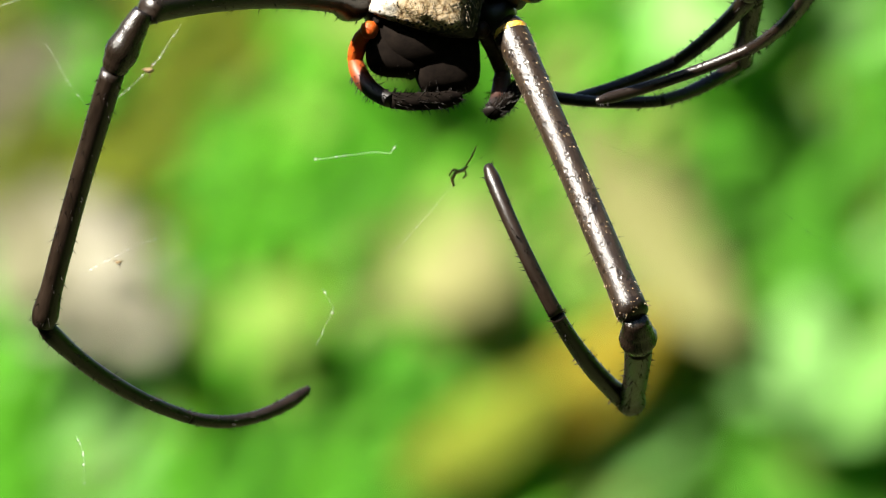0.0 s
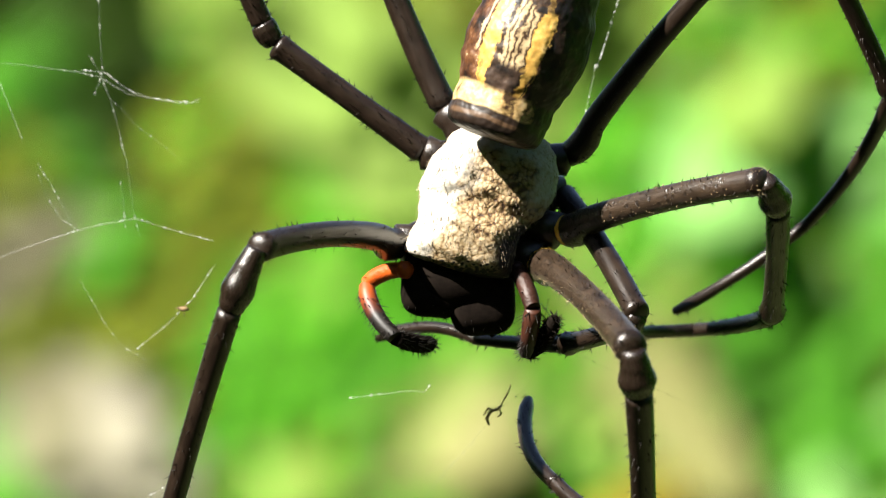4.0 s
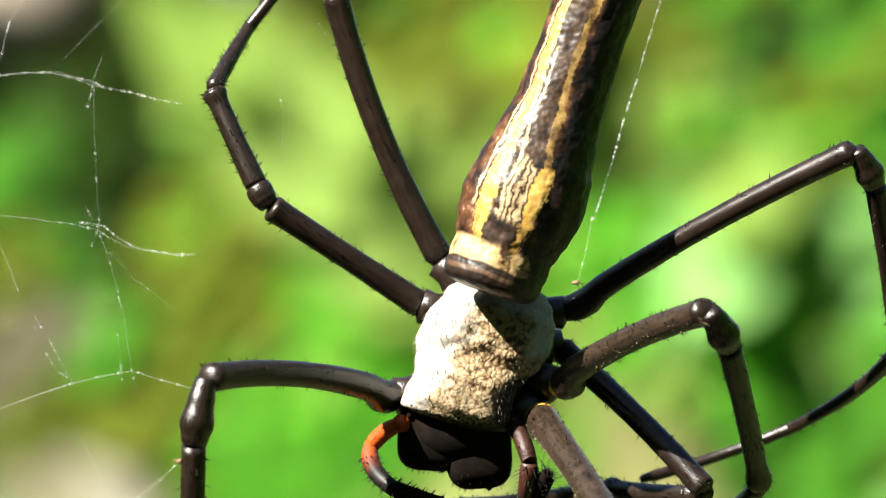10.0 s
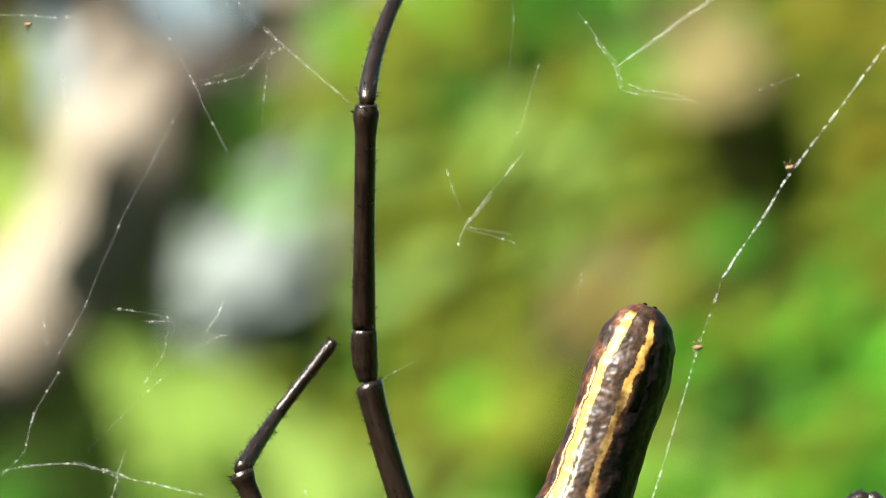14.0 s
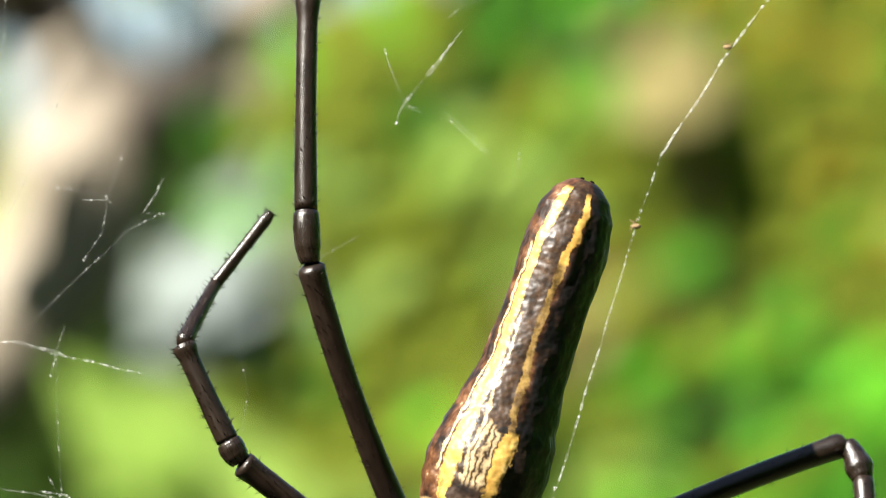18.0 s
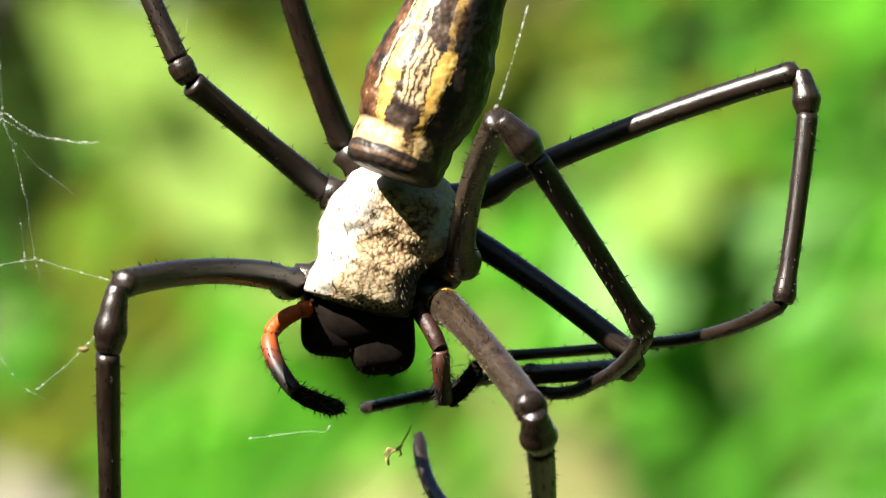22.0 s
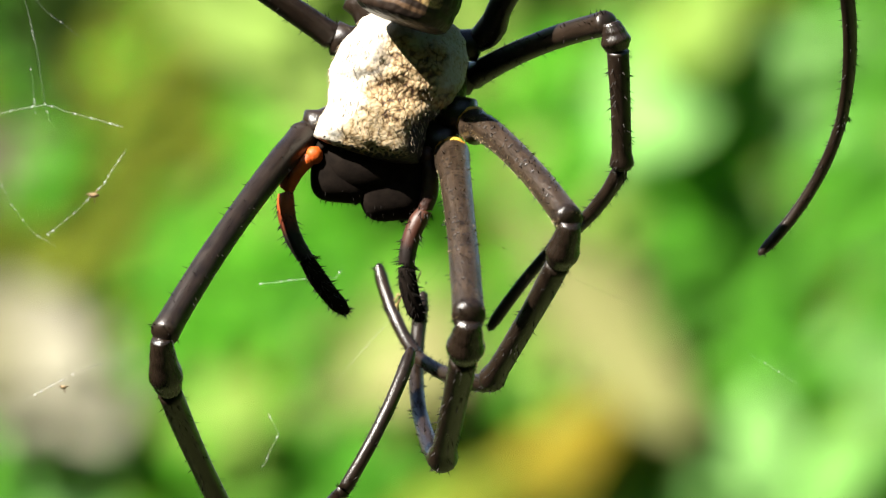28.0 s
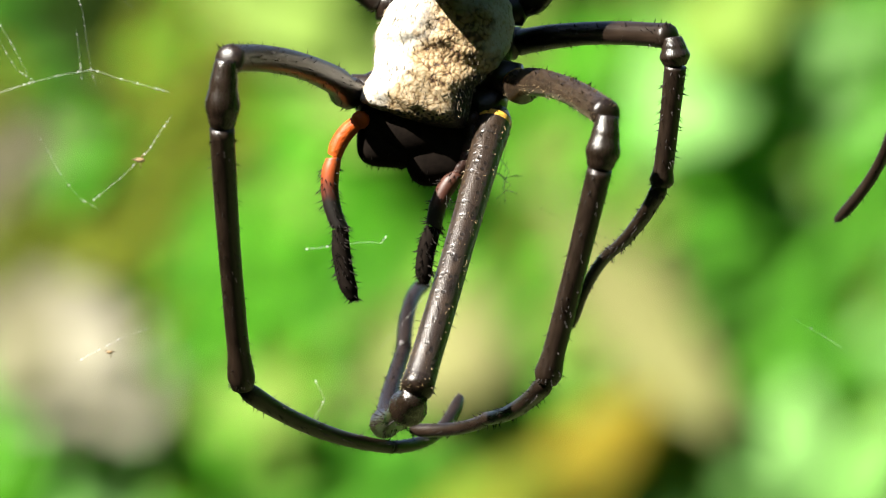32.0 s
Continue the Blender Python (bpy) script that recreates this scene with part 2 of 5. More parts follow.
def abdomen_material():
    m, nt, b = material("striped_abdomen", 0.45, 0.25)
    uv = nt.nodes.new("ShaderNodeUVMap")
    sep = nt.nodes.new("ShaderNodeSeparateXYZ")
    nt.links.new(uv.outputs[0], sep.inputs[0])
    wob = math_node(nt, "MULTIPLY_ADD", noise_of(nt, 330, 2.0), 0.036, -0.018)
    wob2 = math_node(nt, "MULTIPLY_ADD", noise_of(nt, 1300, 2.0), 0.032, -0.016)
    # the stripes swing to the flank half way up and back again at the tail
    swing = math_node(nt, "SUBTRACT", ramp(nt, sep.outputs[1], [(0.34, (0.5,) * 3), (0.60, (0.533,) * 3), (0.78, (0.517,) * 3), (0.90, (0.488,) * 3)]), 0.5)
    a = math_node(nt, "ADD", math_node(nt, "ADD", math_node(nt, "ADD", sep.outputs[0], swing), wob), wob2)
    s = math_node(nt, "ADD", sep.outputs[1], math_node(nt, "MULTIPLY", wob, 0.6))

    def stripe(centre, half, soft=0.006):
        d = math_node(nt, "ABSOLUTE", math_node(nt, "SUBTRACT", a, centre))
        n = nt.nodes.new("ShaderNodeMapRange")
        for key, v in (("From Min", half), ("From Max", half + soft), ("To Min", 1.0), ("To Max", 0.0)):
            n.inputs[key].default_value = v
        nt.links.new(d, n.inputs["Value"])
        return n.outputs[0]

    def along(lo, hi, soft=0.012):
        up, down = nt.nodes.new("ShaderNodeMapRange"), nt.nodes.new("ShaderNodeMapRange")
        for n, p, q in ((up, lo - soft, lo), (down, hi + soft, hi)):
            n.inputs["From Min"].default_value, n.inputs["From Max"].default_value = p, q
            nt.links.new(s, n.inputs["Value"])
        return math_node(nt, "MULTIPLY", up.outputs[0], down.outputs[0])

    base = ramp(nt, noise_of(nt, 520, 4.0), [(0.38, (0.005, 0.003, 0.002)), (0.48, (0.026, 0.010, 0.004)), (0.58, (0.060, 0.024, 0.009)), (0.66, (0.105, 0.052, 0.024)), (0.72, (0.30, 0.23, 0.14))])
    grey = ramp(nt, noise_of(nt, 1300, 4.0), [(0.35, (0.010, 0.0052, 0.0026)), (0.62, (0.036, 0.019, 0.009)), (0.78, (0.09, 0.052, 0.026))])
    yellow = ramp(nt, noise_of(nt, 700, 4.0), [(0.3, (0.22, 0.115, 0.020)), (0.55, (0.35, 0.215, 0.050)), (0.75, (0.42, 0.295, 0.105))])
    dull = ramp(nt, noise_of(nt, 700, 4.0), [(0.38, (0.05, 0.028, 0.008)), (0.66, (0.20, 0.125, 0.035))])
    col = mix(nt, stripe(0.468, 0.048), base, grey)
    dark = (0.008, 0.006, 0.005)
    right = stripe(0.680, 0.118, 0.02)
    col = mix(nt, right, col, ramp(nt, noise_of(nt, 650, 4.0), [(0.46, (0.003, 0.0022, 0.002)), (0.62, (0.012, 0.006, 0.0035)), (0.76, (0.08, 0.055, 0.035))]))
    tan = (0.30, 0.22, 0.12)
    for centre, half, lo, hi, paint in ((0.403, 0.0205, 0.115, 0.965, yellow), (0.530, 0.0185, 0.115, 0.325, yellow), (0.526, 0.0095, 0.345, 0.80, dull), (0.524, 0.0125, 0.78, 0.955, yellow),
                                        (0.446, 0.0020, 0.15, 0.62, tan), (0.462, 0.0022, 0.13, 0.34, tan), (0.480, 0.0022, 0.14, 0.33, tan), (0.497, 0.0018, 0.17, 0.32, tan),
                                        (0.365, 0.0016, 0.2, 0.8, tan)):
        col = mix(nt, math_node(nt, "MULTIPLY", stripe(centre, half), along(lo, hi)), col, paint)
    blot = ramp(nt, noise_of(nt, 800, 4.0), [(0.3, dark), (0.7, (0.05, 0.03, 0.02))])
    kept = math_node(nt, "MAXIMUM", stripe(0.403, 0.011), stripe(0.530, 0.008))
    col = mix(nt, math_node(nt, "MULTIPLY", along(0.118, 0.165, 0.02), stripe(0.468, 0.078)), col, mix(nt, kept, blot, yellow))
    band = ramp(nt, noise_of(nt, 560, 5.0), [(0.38, (0.035, 0.019, 0.009)), (0.46, (0.24, 0.155, 0.06)), (0.7, (0.42, 0.33, 0.18))])
    col = mix(nt, math_node(nt, "MULTIPLY", along(0.060, 0.106), stripe(0.43, 0.165, 0.02)), col, band)
    col = mix(nt, along(-0.2, 0.054, 0.006), col, ramp(nt, noise_of(nt, 420, 4.0), [(0.36, (0.006, 0.0036, 0.0025)), (0.54, (0.013, 0.0075, 0.0046)), (0.74, (0.026, 0.015, 0.009))]))
    col = mix(nt, math_node(nt, "MULTIPLY", along(0.033, 0.039, 0.005), stripe(0.44, 0.12, 0.04)), col, (0.06, 0.034, 0.018))
    for centre in (0.428, 0.508):
        col = mix(nt, math_node(nt, "MINIMUM", stripe(centre, 0.007, 0.004), along(0.328, 0.340, 0.004)), col, dark)
    nt.links.new(col, b.inputs["Base Color"])
    bump(nt, b, math_node(nt, "MULTIPLY_ADD", noise_of(nt, 420, 2.0), 1.3, noise_of(nt, 1100, 1.0)), 0.7, 0.00024)
    return m


CARAPACE, ABDOMEN = carapace_material(), abdomen_material()


def leaf_material(name, dark, light, vein, rough=0.55):
    m, nt, b = material(name, rough, 0.12)
    info = nt.nodes.new("ShaderNodeObjectInfo")
    isle = nt.nodes.new("ShaderNodeNewGeometry")
    pick = math_node(nt, "FRACT", math_node(nt, "ADD", info.outputs["Random"], isle.outputs["Random Per Island"]))
    col = mix(nt, pick, dark, light)
    col = mix(nt, ramp(nt, noise_of(nt, 18, 4.0), [(0.4, (0.0, 0.0, 0.0)), (0.75, (0.5, 0.5, 0.5))]), col, vein)
    nt.links.new(col, b.inputs["Base Color"])
    bump(nt, b, noise_of(nt, 120, 3.0), 0.4, 0.0015)
    out = nt.nodes["Material Output"]
    glow = nt.nodes.new("ShaderNodeBsdfTranslucent")
    nt.links.new(col, glow.inputs[0])
    blend = nt.nodes.new("ShaderNodeMixShader")
    blend.inputs[0].default_value = 0.55
    nt.links.new(b.outputs[0], blend.inputs[1])
    nt.links.new(glow.outputs[0], blend.inputs[2])
    nt.links.new(blend.outputs[0], out.inputs[0])
    return m


LEAVES = {
    # bright, green, deep, shade: one green leaf with sun or shade in its colour
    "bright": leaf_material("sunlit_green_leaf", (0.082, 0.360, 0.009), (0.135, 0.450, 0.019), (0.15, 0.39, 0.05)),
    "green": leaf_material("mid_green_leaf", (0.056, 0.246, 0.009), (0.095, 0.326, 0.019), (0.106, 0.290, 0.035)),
    "deep": leaf_material("deep_shaded_green_leaf", (0.034, 0.130, 0.006), (0.057, 0.178, 0.012), (0.059, 0.154, 0.017)),
    "shade": leaf_material("shade_gap_leaf", (0.024, 0.055, 0.006), (0.043, 0.085, 0.011), (0.047, 0.072, 0.015)),
    "pale": leaf_material("pale_glossy_leaf", (0.159, 0.378, 0.067), (0.232, 0.464, 0.128), (0.244, 0.451, 0.146), 0.4),
    # silver: bright sky between the leaves, put into a pale leaf colour
    "silver": leaf_material("sky_gap_pale_leaf", (0.230, 0.270, 0.259), (0.322, 0.362, 0.351), (0.276, 0.310, 0.287), 0.4),
    "lime": leaf_material("yellow_green_leaf", (0.167, 0.281, 0.035), (0.243, 0.362, 0.073), (0.259, 0.356, 0.086)),
    "yellow": leaf_material("yellowed_leaf", (0.212, 0.212, 0.073), (0.278, 0.273, 0.108), (0.240, 0.232, 0.083)),
    "gold": leaf_material("golden_brown_leaf", (0.211, 0.164, 0.006), (0.290, 0.225, 0.014), (0.254, 0.169, 0.024)),
    "olive": leaf_material("olive_leaf", (0.109, 0.146, 0.006), (0.166, 0.206, 0.013), (0.153, 0.170, 0.028)),
    "beige": leaf_material("dry_beige_leaf", (0.165, 0.160, 0.095), (0.235, 0.220, 0.13), (0.20, 0.185, 0.10), 0.6),
    "cream": leaf_material("bleached_dry_leaf", (0.30, 0.280, 0.205), (0.40, 0.375, 0.285), (0.33, 0.30, 0.22), 0.6),
    "brown": leaf_material("withered_brown_leaf", (0.185, 0.160, 0.058), (0.26, 0.225, 0.092), (0.22, 0.18, 0.08), 0.6),
}
GREYBARK = speckled("grey_brown_bark", [(0.3, (0.058, 0.047, 0.036)), (0.7, (0.108, 0.090, 0.070))], 45, 0.8, 0.3, 0.6, 0.002)
BARK = speckled("pale_bark", [(0.3, (0.131, 0.107, 0.075)), (0.55, (0.193, 0.162, 0.121)), (0.75, (0.238, 0.209, 0.164))], 45, 0.75, 0.3, 0.6, 0.002)
DARKBARK = speckled("dark_bark", [(0.3, (0.02, 0.016, 0.012)), (0.7, (0.055, 0.043, 0.03))], 45, 0.8, 0.3, 0.6, 0.002)
STEM = speckled("green_stem", [(0.3, (0.05, 0.09, 0.015)), (0.7, (0.10, 0.14, 0.03))], 60, 0.6)
SOIL = speckled("leaf_litter_soil", [(0.3, (0.025, 0.035, 0.010)), (0.5, (0.05, 0.055, 0.018)), (0.75, (0.07, 0.10, 0.02))], 9, 0.9, 0.2, 0.8, 0.02)

# ---- mesh helpers ----
U = 4.773e-5   # model unit: 0.048 mm


def part(name, bm, mats, parent, label=""):
    bmesh.ops.recalc_face_normals(bm, faces=bm.faces)
    me = bpy.data.meshes.new(name)
    bm.to_mesh(me)
    bm.free()
    for m in (mats if isinstance(mats, (list, tuple)) else [mats]):
        me.materials.append(m)
    ob = new(name, me)
    ob.parent = parent
    return tagged(ob, label)


def thing(name, label, category, group="", kind="", at=None):
    ob = tagged(new(name), label, category, group, kind)
    ob.empty_display_size = 0.01
    if at is not None:
        ob.matrix_basis = at
    return ob


def spline(stops, s):
    """Smooth value through (place, value) stops."""
    for (a, va), (b, vb) in zip(stops, stops[1:]):
        if s <= b:
            k = max(0.0, (s - a) / (b - a))
            return va + (vb - va) * k * k * (3 - 2 * k)
    return stops[-1][1]


def loft(bm, rings, uv=None, slot=None):
    """Skin closed rings (lists of Vectors) and cap both ends with a fan."""
    rows = [[bm.verts.new(p) for p in ring] for ring in rings]
    n = len(rows[0])
    layer = bm.loops.layers.uv.verify() if uv else None
    for i, (a, b) in enumerate(zip(rows, rows[1:])):
        for j in range(n):
            f = bm.faces.new((a[j], a[(j + 1) % n], b[(j + 1) % n], b[j]))
            f.smooth = True
            if slot:
                f.material_index = slot(i, j)
            if uv:
                for lp, (jj, ii) in zip(f.loops, ((j, i), (j + 1, i), (j + 1, i + 1), (j, i + 1))):
                    lp[layer].uv = (jj / n, uv[ii])
    for row, flip in ((rows[0], True), (rows[-1], False)):
        mid = bm.verts.new(sum((v.co for v in row), Vector()) / n)
        for j in range(n):
            tri = (row[(j + 1) % n], row[j], mid) if flip else (row[j], row[(j + 1) % n], mid)
            f = bm.faces.new(tri)
            f.smooth = True
            if slot:
                f.material_index = slot(0 if flip else len(rows) - 2, j)
            if uv:
                for lp in f.loops:
                    lp[layer].uv = (0.5, uv[0] if flip else uv[-1])
    return rows


def spike(bm, base, way, length, radius, slot=0):
    """A bristle rooted at a place on the skin."""
    side = way.orthogonal().normalized()
    other = way.cross(side).normalized()
    ring = [bm.verts.new(base - way * radius + radius * (math.cos(a) * side + math.sin(a) * other)) for a in (0, 2.1, 4.2)]
    tip = bm.verts.new(base + way * length)
    for j in range(3):
        f = bm.faces.new((ring[j], ring[(j + 1) % 3], tip))
        f.material_index = slot


def ball(bm, centre, rx, ry, rz, seg=16, rings=10, slot=0, turn=None):
    rows = []
    for i in range(1, rings):
        a = math.pi * i / rings
        row = []
        for j in range(seg):
            b = 2 * math.pi * j / seg
            p = Vector((rx * math.sin(a) * math.cos(b), ry * math.sin(a) * math.sin(b), rz * math.cos(a)))
            row.append(Vector(centre) + (turn @ p if turn else p))
        rows.append(row)
    return loft(bm, rows[::-1], slot=lambda i, j: slot)


def tube(bm, points, radii, seg=10, slot=0):
    """A round tube through points."""
    pts = [Vector(p) for p in points]
    rows, side = [], None
    for i, p in enumerate(pts):
        way = (pts[min(i + 1, len(pts) - 1)] - pts[max(i - 1, 0)]).normalized()
        side = way.orthogonal() if side is None else side - way * side.dot(way)
        side.normalize()
        up = way.cross(side)
        r = radii[i] if isinstance(radii, (list, tuple)) else radii
        rows.append([p + r * (math.cos(a) * side + math.sin(a) * up) for a in (2 * math.pi * j / seg for j in range(seg))])
    loft(bm, rows, slot=lambda i, j: slot)


# ---- spider ----
spider = thing("spider", "black spider with pale carapace and yellow-striped abdomen, head down in web", "spider")


def V(u, d, w):
    """Right, away, up in model units."""
    return Vector((u, d, w)) * U


def carapace():
    bm = bmesh.new()
    front, back = Vector((30, 42, -6)), Vector((112, 30, 262))
    axis = (back - front).normalized()
    side = axis.cross(Vector((0, 1, 0))).normalized()
    if side.x < 0:
        side = -side
    up = side.cross(axis)
    if up.y > 0:
        up = -up
    left = [(0, 66), (0.02, 90), (0.12, 89), (0.233, 82), (0.34, 88), (0.447, 97), (0.60, 92), (0.79, 71), (0.92, 44), (1, 18)]
    right = [(0, 66), (0.05, 104), (0.14, 104), (0.30, 100), (0.40, 113), (0.49, 130), (0.62, 139), (0.74, 136), (0.86, 122), (0.93, 104), (1, 50)]
    high = [(0, 52), (0.03, 76), (0.12, 90), (0.30, 86), (0.44, 64), (0.56, 74), (0.75, 66), (0.9, 44), (1, 18)]
    rings = []
    for i in range(61):
        s = i / 60
        c, ring = front + (back - front) * s, []
        h = spline(high, s)
        for j in range(72):
            a = 2 * math.pi * j / 72
            x, y = math.cos(a), math.sin(a)
            top = h if y > 0 else 42 * min(1, 4 * s + 0.3)
            p = c + side * (x * spline(left if x < 0 else right, s)) + up * (top * (abs(y) ** 0.52) * (1 if y > 0 else -1))
            if y > -0.1:
                groove = math.exp(-((s - 0.46 - 0.22 * abs(x)) / 0.035) ** 2) * 4 + math.exp(-(x / 0.12) ** 2 - ((s - 0.60) / 0.06) ** 2) * 9
                radial = 1.6 * math.sin(11 * math.atan2(s - 0.6, x * 0.42)) * min(1, abs(x) * 2) * (1 if s > 0.44 else 0)
                grain = noise.noise(p * 0.085) * 2.5 + noise.noise(p * 0.025) * 4 + noise.noise(p * 0.2) * 1.2
                p += up * (grain - groove + radial) * max(0, y + 0.1)
            ring.append(p * U)
        rings.append(ring)
    loft(bm, rings, slot=lambda i, j: 1 if j / 72 > 0.54 else 0)
    # fine pale hairs over the dorsal side
    rnd = random.Random(4)
    for _ in range(700):
        i, j = rnd.randrange(7, 58), rnd.randrange(0, 37)
        n = ((rings[i][j] - (front + (back - front) * i / 60) * U)).normalized()
        way = (n * 0.5 - axis * 0.9 + side * rnd.uniform(-0.5, 0.5)).normalized()
        spike(bm, rings[i][j], way, rnd.uniform(5, 10) * U, 0.7 * U, 2)
    return part("carapace", bm, [CARAPACE, FACE, SILVERHAIR], spider, "carapace with pale silvery hairs and brown patches")


SILVERHAIR = speckled("silver_hair", [(0.3, (0.14, 0.10, 0.06)), (0.7, (0.25, 0.21, 0.15))], 900, 0.4, 0.5)
carapace()


def chelicera(u, w, rx, rz, lean):
    """A bulging jaw, flattened in front, with its folded fang."""
    bm = bmesh.new()
    turn = Matrix.Rotation(radians(lean), 3, "Y")
    mid = V(u, 66, w)

    def square(c):
        return math.copysign(abs(c) ** 0.58, c)

    rows = []
    for i in range(1, 20):
        a = math.pi * i / 20
        rows.append([mid + turn @ Vector((rx * math.sin(a) ** 0.60 * square(math.cos(b)), 54 * math.sin(a) ** 0.8 * square(math.sin(b)), -rz * square(math.cos(a)))) * U
                     * (1 + 0.012 * noise.noise(Vector((a * 6, b * 6, u)))) for b in (2 * math.pi * j / 32 for j in range(32))])
    loft(bm, rows)
    rnd = random.Random(int(u) + 7)
    for _ in range(60):
        root = rnd.choice(rnd.choice(rows[:7]))
        n = (root - mid).normalized()
        spike(bm, root, (n + Vector((rnd.uniform(-.4, .4), rnd.uniform(-.4, .4), -0.4))).normalized(), rnd.uniform(5, 12) * U, 0.7 * U, 1)
    jaw = part("chelicera", bm, [FACE, HAIR], spider, "black bulging chelicera")
    bm = bmesh.new()
    tube(bm, [V(u + 6, 80, w - rz * 0.8), V(u + 20, 84, w - rz * 1.0), V(u + 34, 84, w - rz * 0.9)], [5 * U, 4 * U, 1 * U], 8)
    part("fang", bm, FACE, jaw)


chelicera(1, -34, 60, 61, 4)
chelicera(84, -50, 60, 77, -4)


def clypeus():
    bm = bmesh.new()
    ball(bm, V(43, 60, -22), 100 * U, 66 * U, 66 * U, 32, 16, 0, Matrix.Rotation(radians(8), 3, "Y"))
    return part("clypeus", bm, FACE, spider, "black face band below the eyes")


clypeus()
for u, d, w, r in ((-2, -2, 2, 6), (8, 2, -10, 5), (32, -12, 2, 6), (46, -11, 1, 6), (78, -3, 6, 6), (70, 2, -8, 5), (-38, 18, 4, 5), (108, 20, 10, 5)):
    bm = bmesh.new()
    ball(bm, V(u, d - 4, w), r * U, r * U, r * U, 10, 6)
    part("eye", bm, FACE, spider)


def abdomen():
    bm = bmesh.new()
    start, end = Vector((98, -112, 223)), Vector((339, -82, 886))
    axis = (end - start).normalized()
    side = axis.cross(Vector((0, 1, 0))).normalized()
    if side.x < 0:
        side = -side
    up = side.cross(axis)
    if up.y > 0:
        up = -up
    wide = [(0.0, 58), (0.005, 74), (0.014, 83), (0.03, 88), (0.06, 89), (0.10, 89), (0.14, 95), (0.18, 104), (0.25, 110), (0.32, 103), (0.39, 91), (0.51, 77), (0.66, 73), (0.81, 76), (0.91, 69), (0.96, 54), (0.985, 38), (1, 21)]
    rings, vs = [], []
    for i in range(104):
        s = (i - 3) / 100 if i > 4 else 0.0035 * i
        c = start + (end - start) * s + side * (10 * math.sin(math.pi * max(0.0, s)))
        r = spline(wide, s)
        ring = []
        for j in range(64):
            a = 2 * math.pi * j / 64
            # angle 0 lies below, half a turn is the back
            x, y = -math.sin(a), -math.cos(a)
            blunt = math.exp(-(s / 0.10) ** 2) if y < 0 else 0.0
            p = c + side * (r * math.copysign(abs(x) ** (1 - 0.3 * blunt), x)) + up * (r * (0.92 + 0.12 * blunt) * y)
            ridge = noise.noise(Vector((a * 4.0, s * 9.0, 1.0))) * 3.0 + noise.noise(Vector((a * 9.0, s * 26.0, 5.0))) * 2.4
            fold = -1.5 * math.exp(-((s - 0.034) / 0.006) ** 2) - 2.5 * math.exp(-((s - 0.057) / 0.008) ** 2) - 2 * math.exp(-((s - 0.112) / 0.014) ** 2)
            p += (side * x + up * y) * (ridge * min(1, max(0.0, s) * 8) * min(1, (1 - s) * 8) + fold)
            ring.append(p * U)
        rings.append(ring)
        vs.append(s)
    loft(bm, rings, uv=vs)
    body = part("abdomen", bm, ABDOMEN, spider, "long dark brown abdomen with yellow lengthwise stripes")
    for k in range(4):
        bm = bmesh.new()
        a = k * math.pi / 2 + 0.7
        base = end - axis * 16 + (side * math.cos(a) + up * math.sin(a)) * 13
        tube(bm, [base * U, (base + axis * 12) * U, (base + axis * 20) * U], [8 * U, 6 * U, 3 * U], 8)
        part("spinneret", bm, FACE, body)
    # pedicel under the fold
    bm = bmesh.new()
    tube(bm, [V(104, 34, 236), V(108, 30, 262), V(116, -6, 290)], [44 * U, 42 * U, 54 * U], 14)
    part("pedicel", bm, MEMBRANE, spider)


abdomen()
bm = bmesh.new()
ball(bm, V(98, 96, 118), 122 * U, 46 * U, 118 * U, 20, 12, 0, Matrix.Rotation(radians(17), 3, "Y"))
part("sternum", bm, LEG, spider)


def limb(name, parent, length, profile, bow, hairs, seed, mats, slot=None, label="", hair=(6, 14), flat=1.0, heel=0.0, fuzz=0):
    """A limb segment along +Z from its joint; +Y is its outer, convex side."""
    bm = bmesh.new()
    places = sorted([i / 22 for i in range(23)] + [0.030, 0.046, 0.972, 0.986, 0.995])
    rings, n = [], len(places) - 1
    rnd = random.Random(seed)
    for s in places:
        r = spline(profile, s)
        knob = heel * math.exp(-((s - 0.075) / 0.045) ** 2)
        r *= 1 + 0.22 * knob
        c = Vector((0, bow * length * 4 * s * (1 - s) - 0.42 * knob * r, s * length))
        rings.append([(c + Vector((math.cos(a) * r * flat, math.sin(a) * r, 0)) * (1 + 0.016 * noise.noise(Vector((a * 2, s * 14, seed))))) * U
                      for a in (2 * math.pi * j / 16 for j in range(16))])
    loft(bm, rings, slot=(lambda i, j: slot(places[i], j)) if slot else None)

    def bristle(lean, sizes, mat):
        i, j, k = rnd.randrange(1, n), rnd.randrange(16), rnd.random()
        root = rings[i][j].lerp(rings[i - 1][j], k).lerp(rings[i][(j + 1) % 16].lerp(rings[i - 1][(j + 1) % 16], k), rnd.random())
        axis = (rings[i][j] + rings[i][(j + 8) % 16]).lerp(rings[i - 1][j] + rings[i - 1][(j + 8) % 16], k) / 2
        out = (root - axis).normalized()
        spike(bm, root, (out + Vector((0, 0, rnd.uniform(*lean)))).normalized(), rnd.uniform(*sizes) * U, rnd.uniform(0.9, 1.6) * (0.6 if mat == len(mats) else 1.0) * U, mat)

    for _ in range(hairs):
        bristle((0.2, 1.1), hair, len(mats) - 1)
    for _ in range(fuzz):
        bristle((0.4, 1.6), (3, 8), len(mats))
    return part(name, bm, list(mats) + ([GOLDHAIR] if fuzz else []), parent, label)


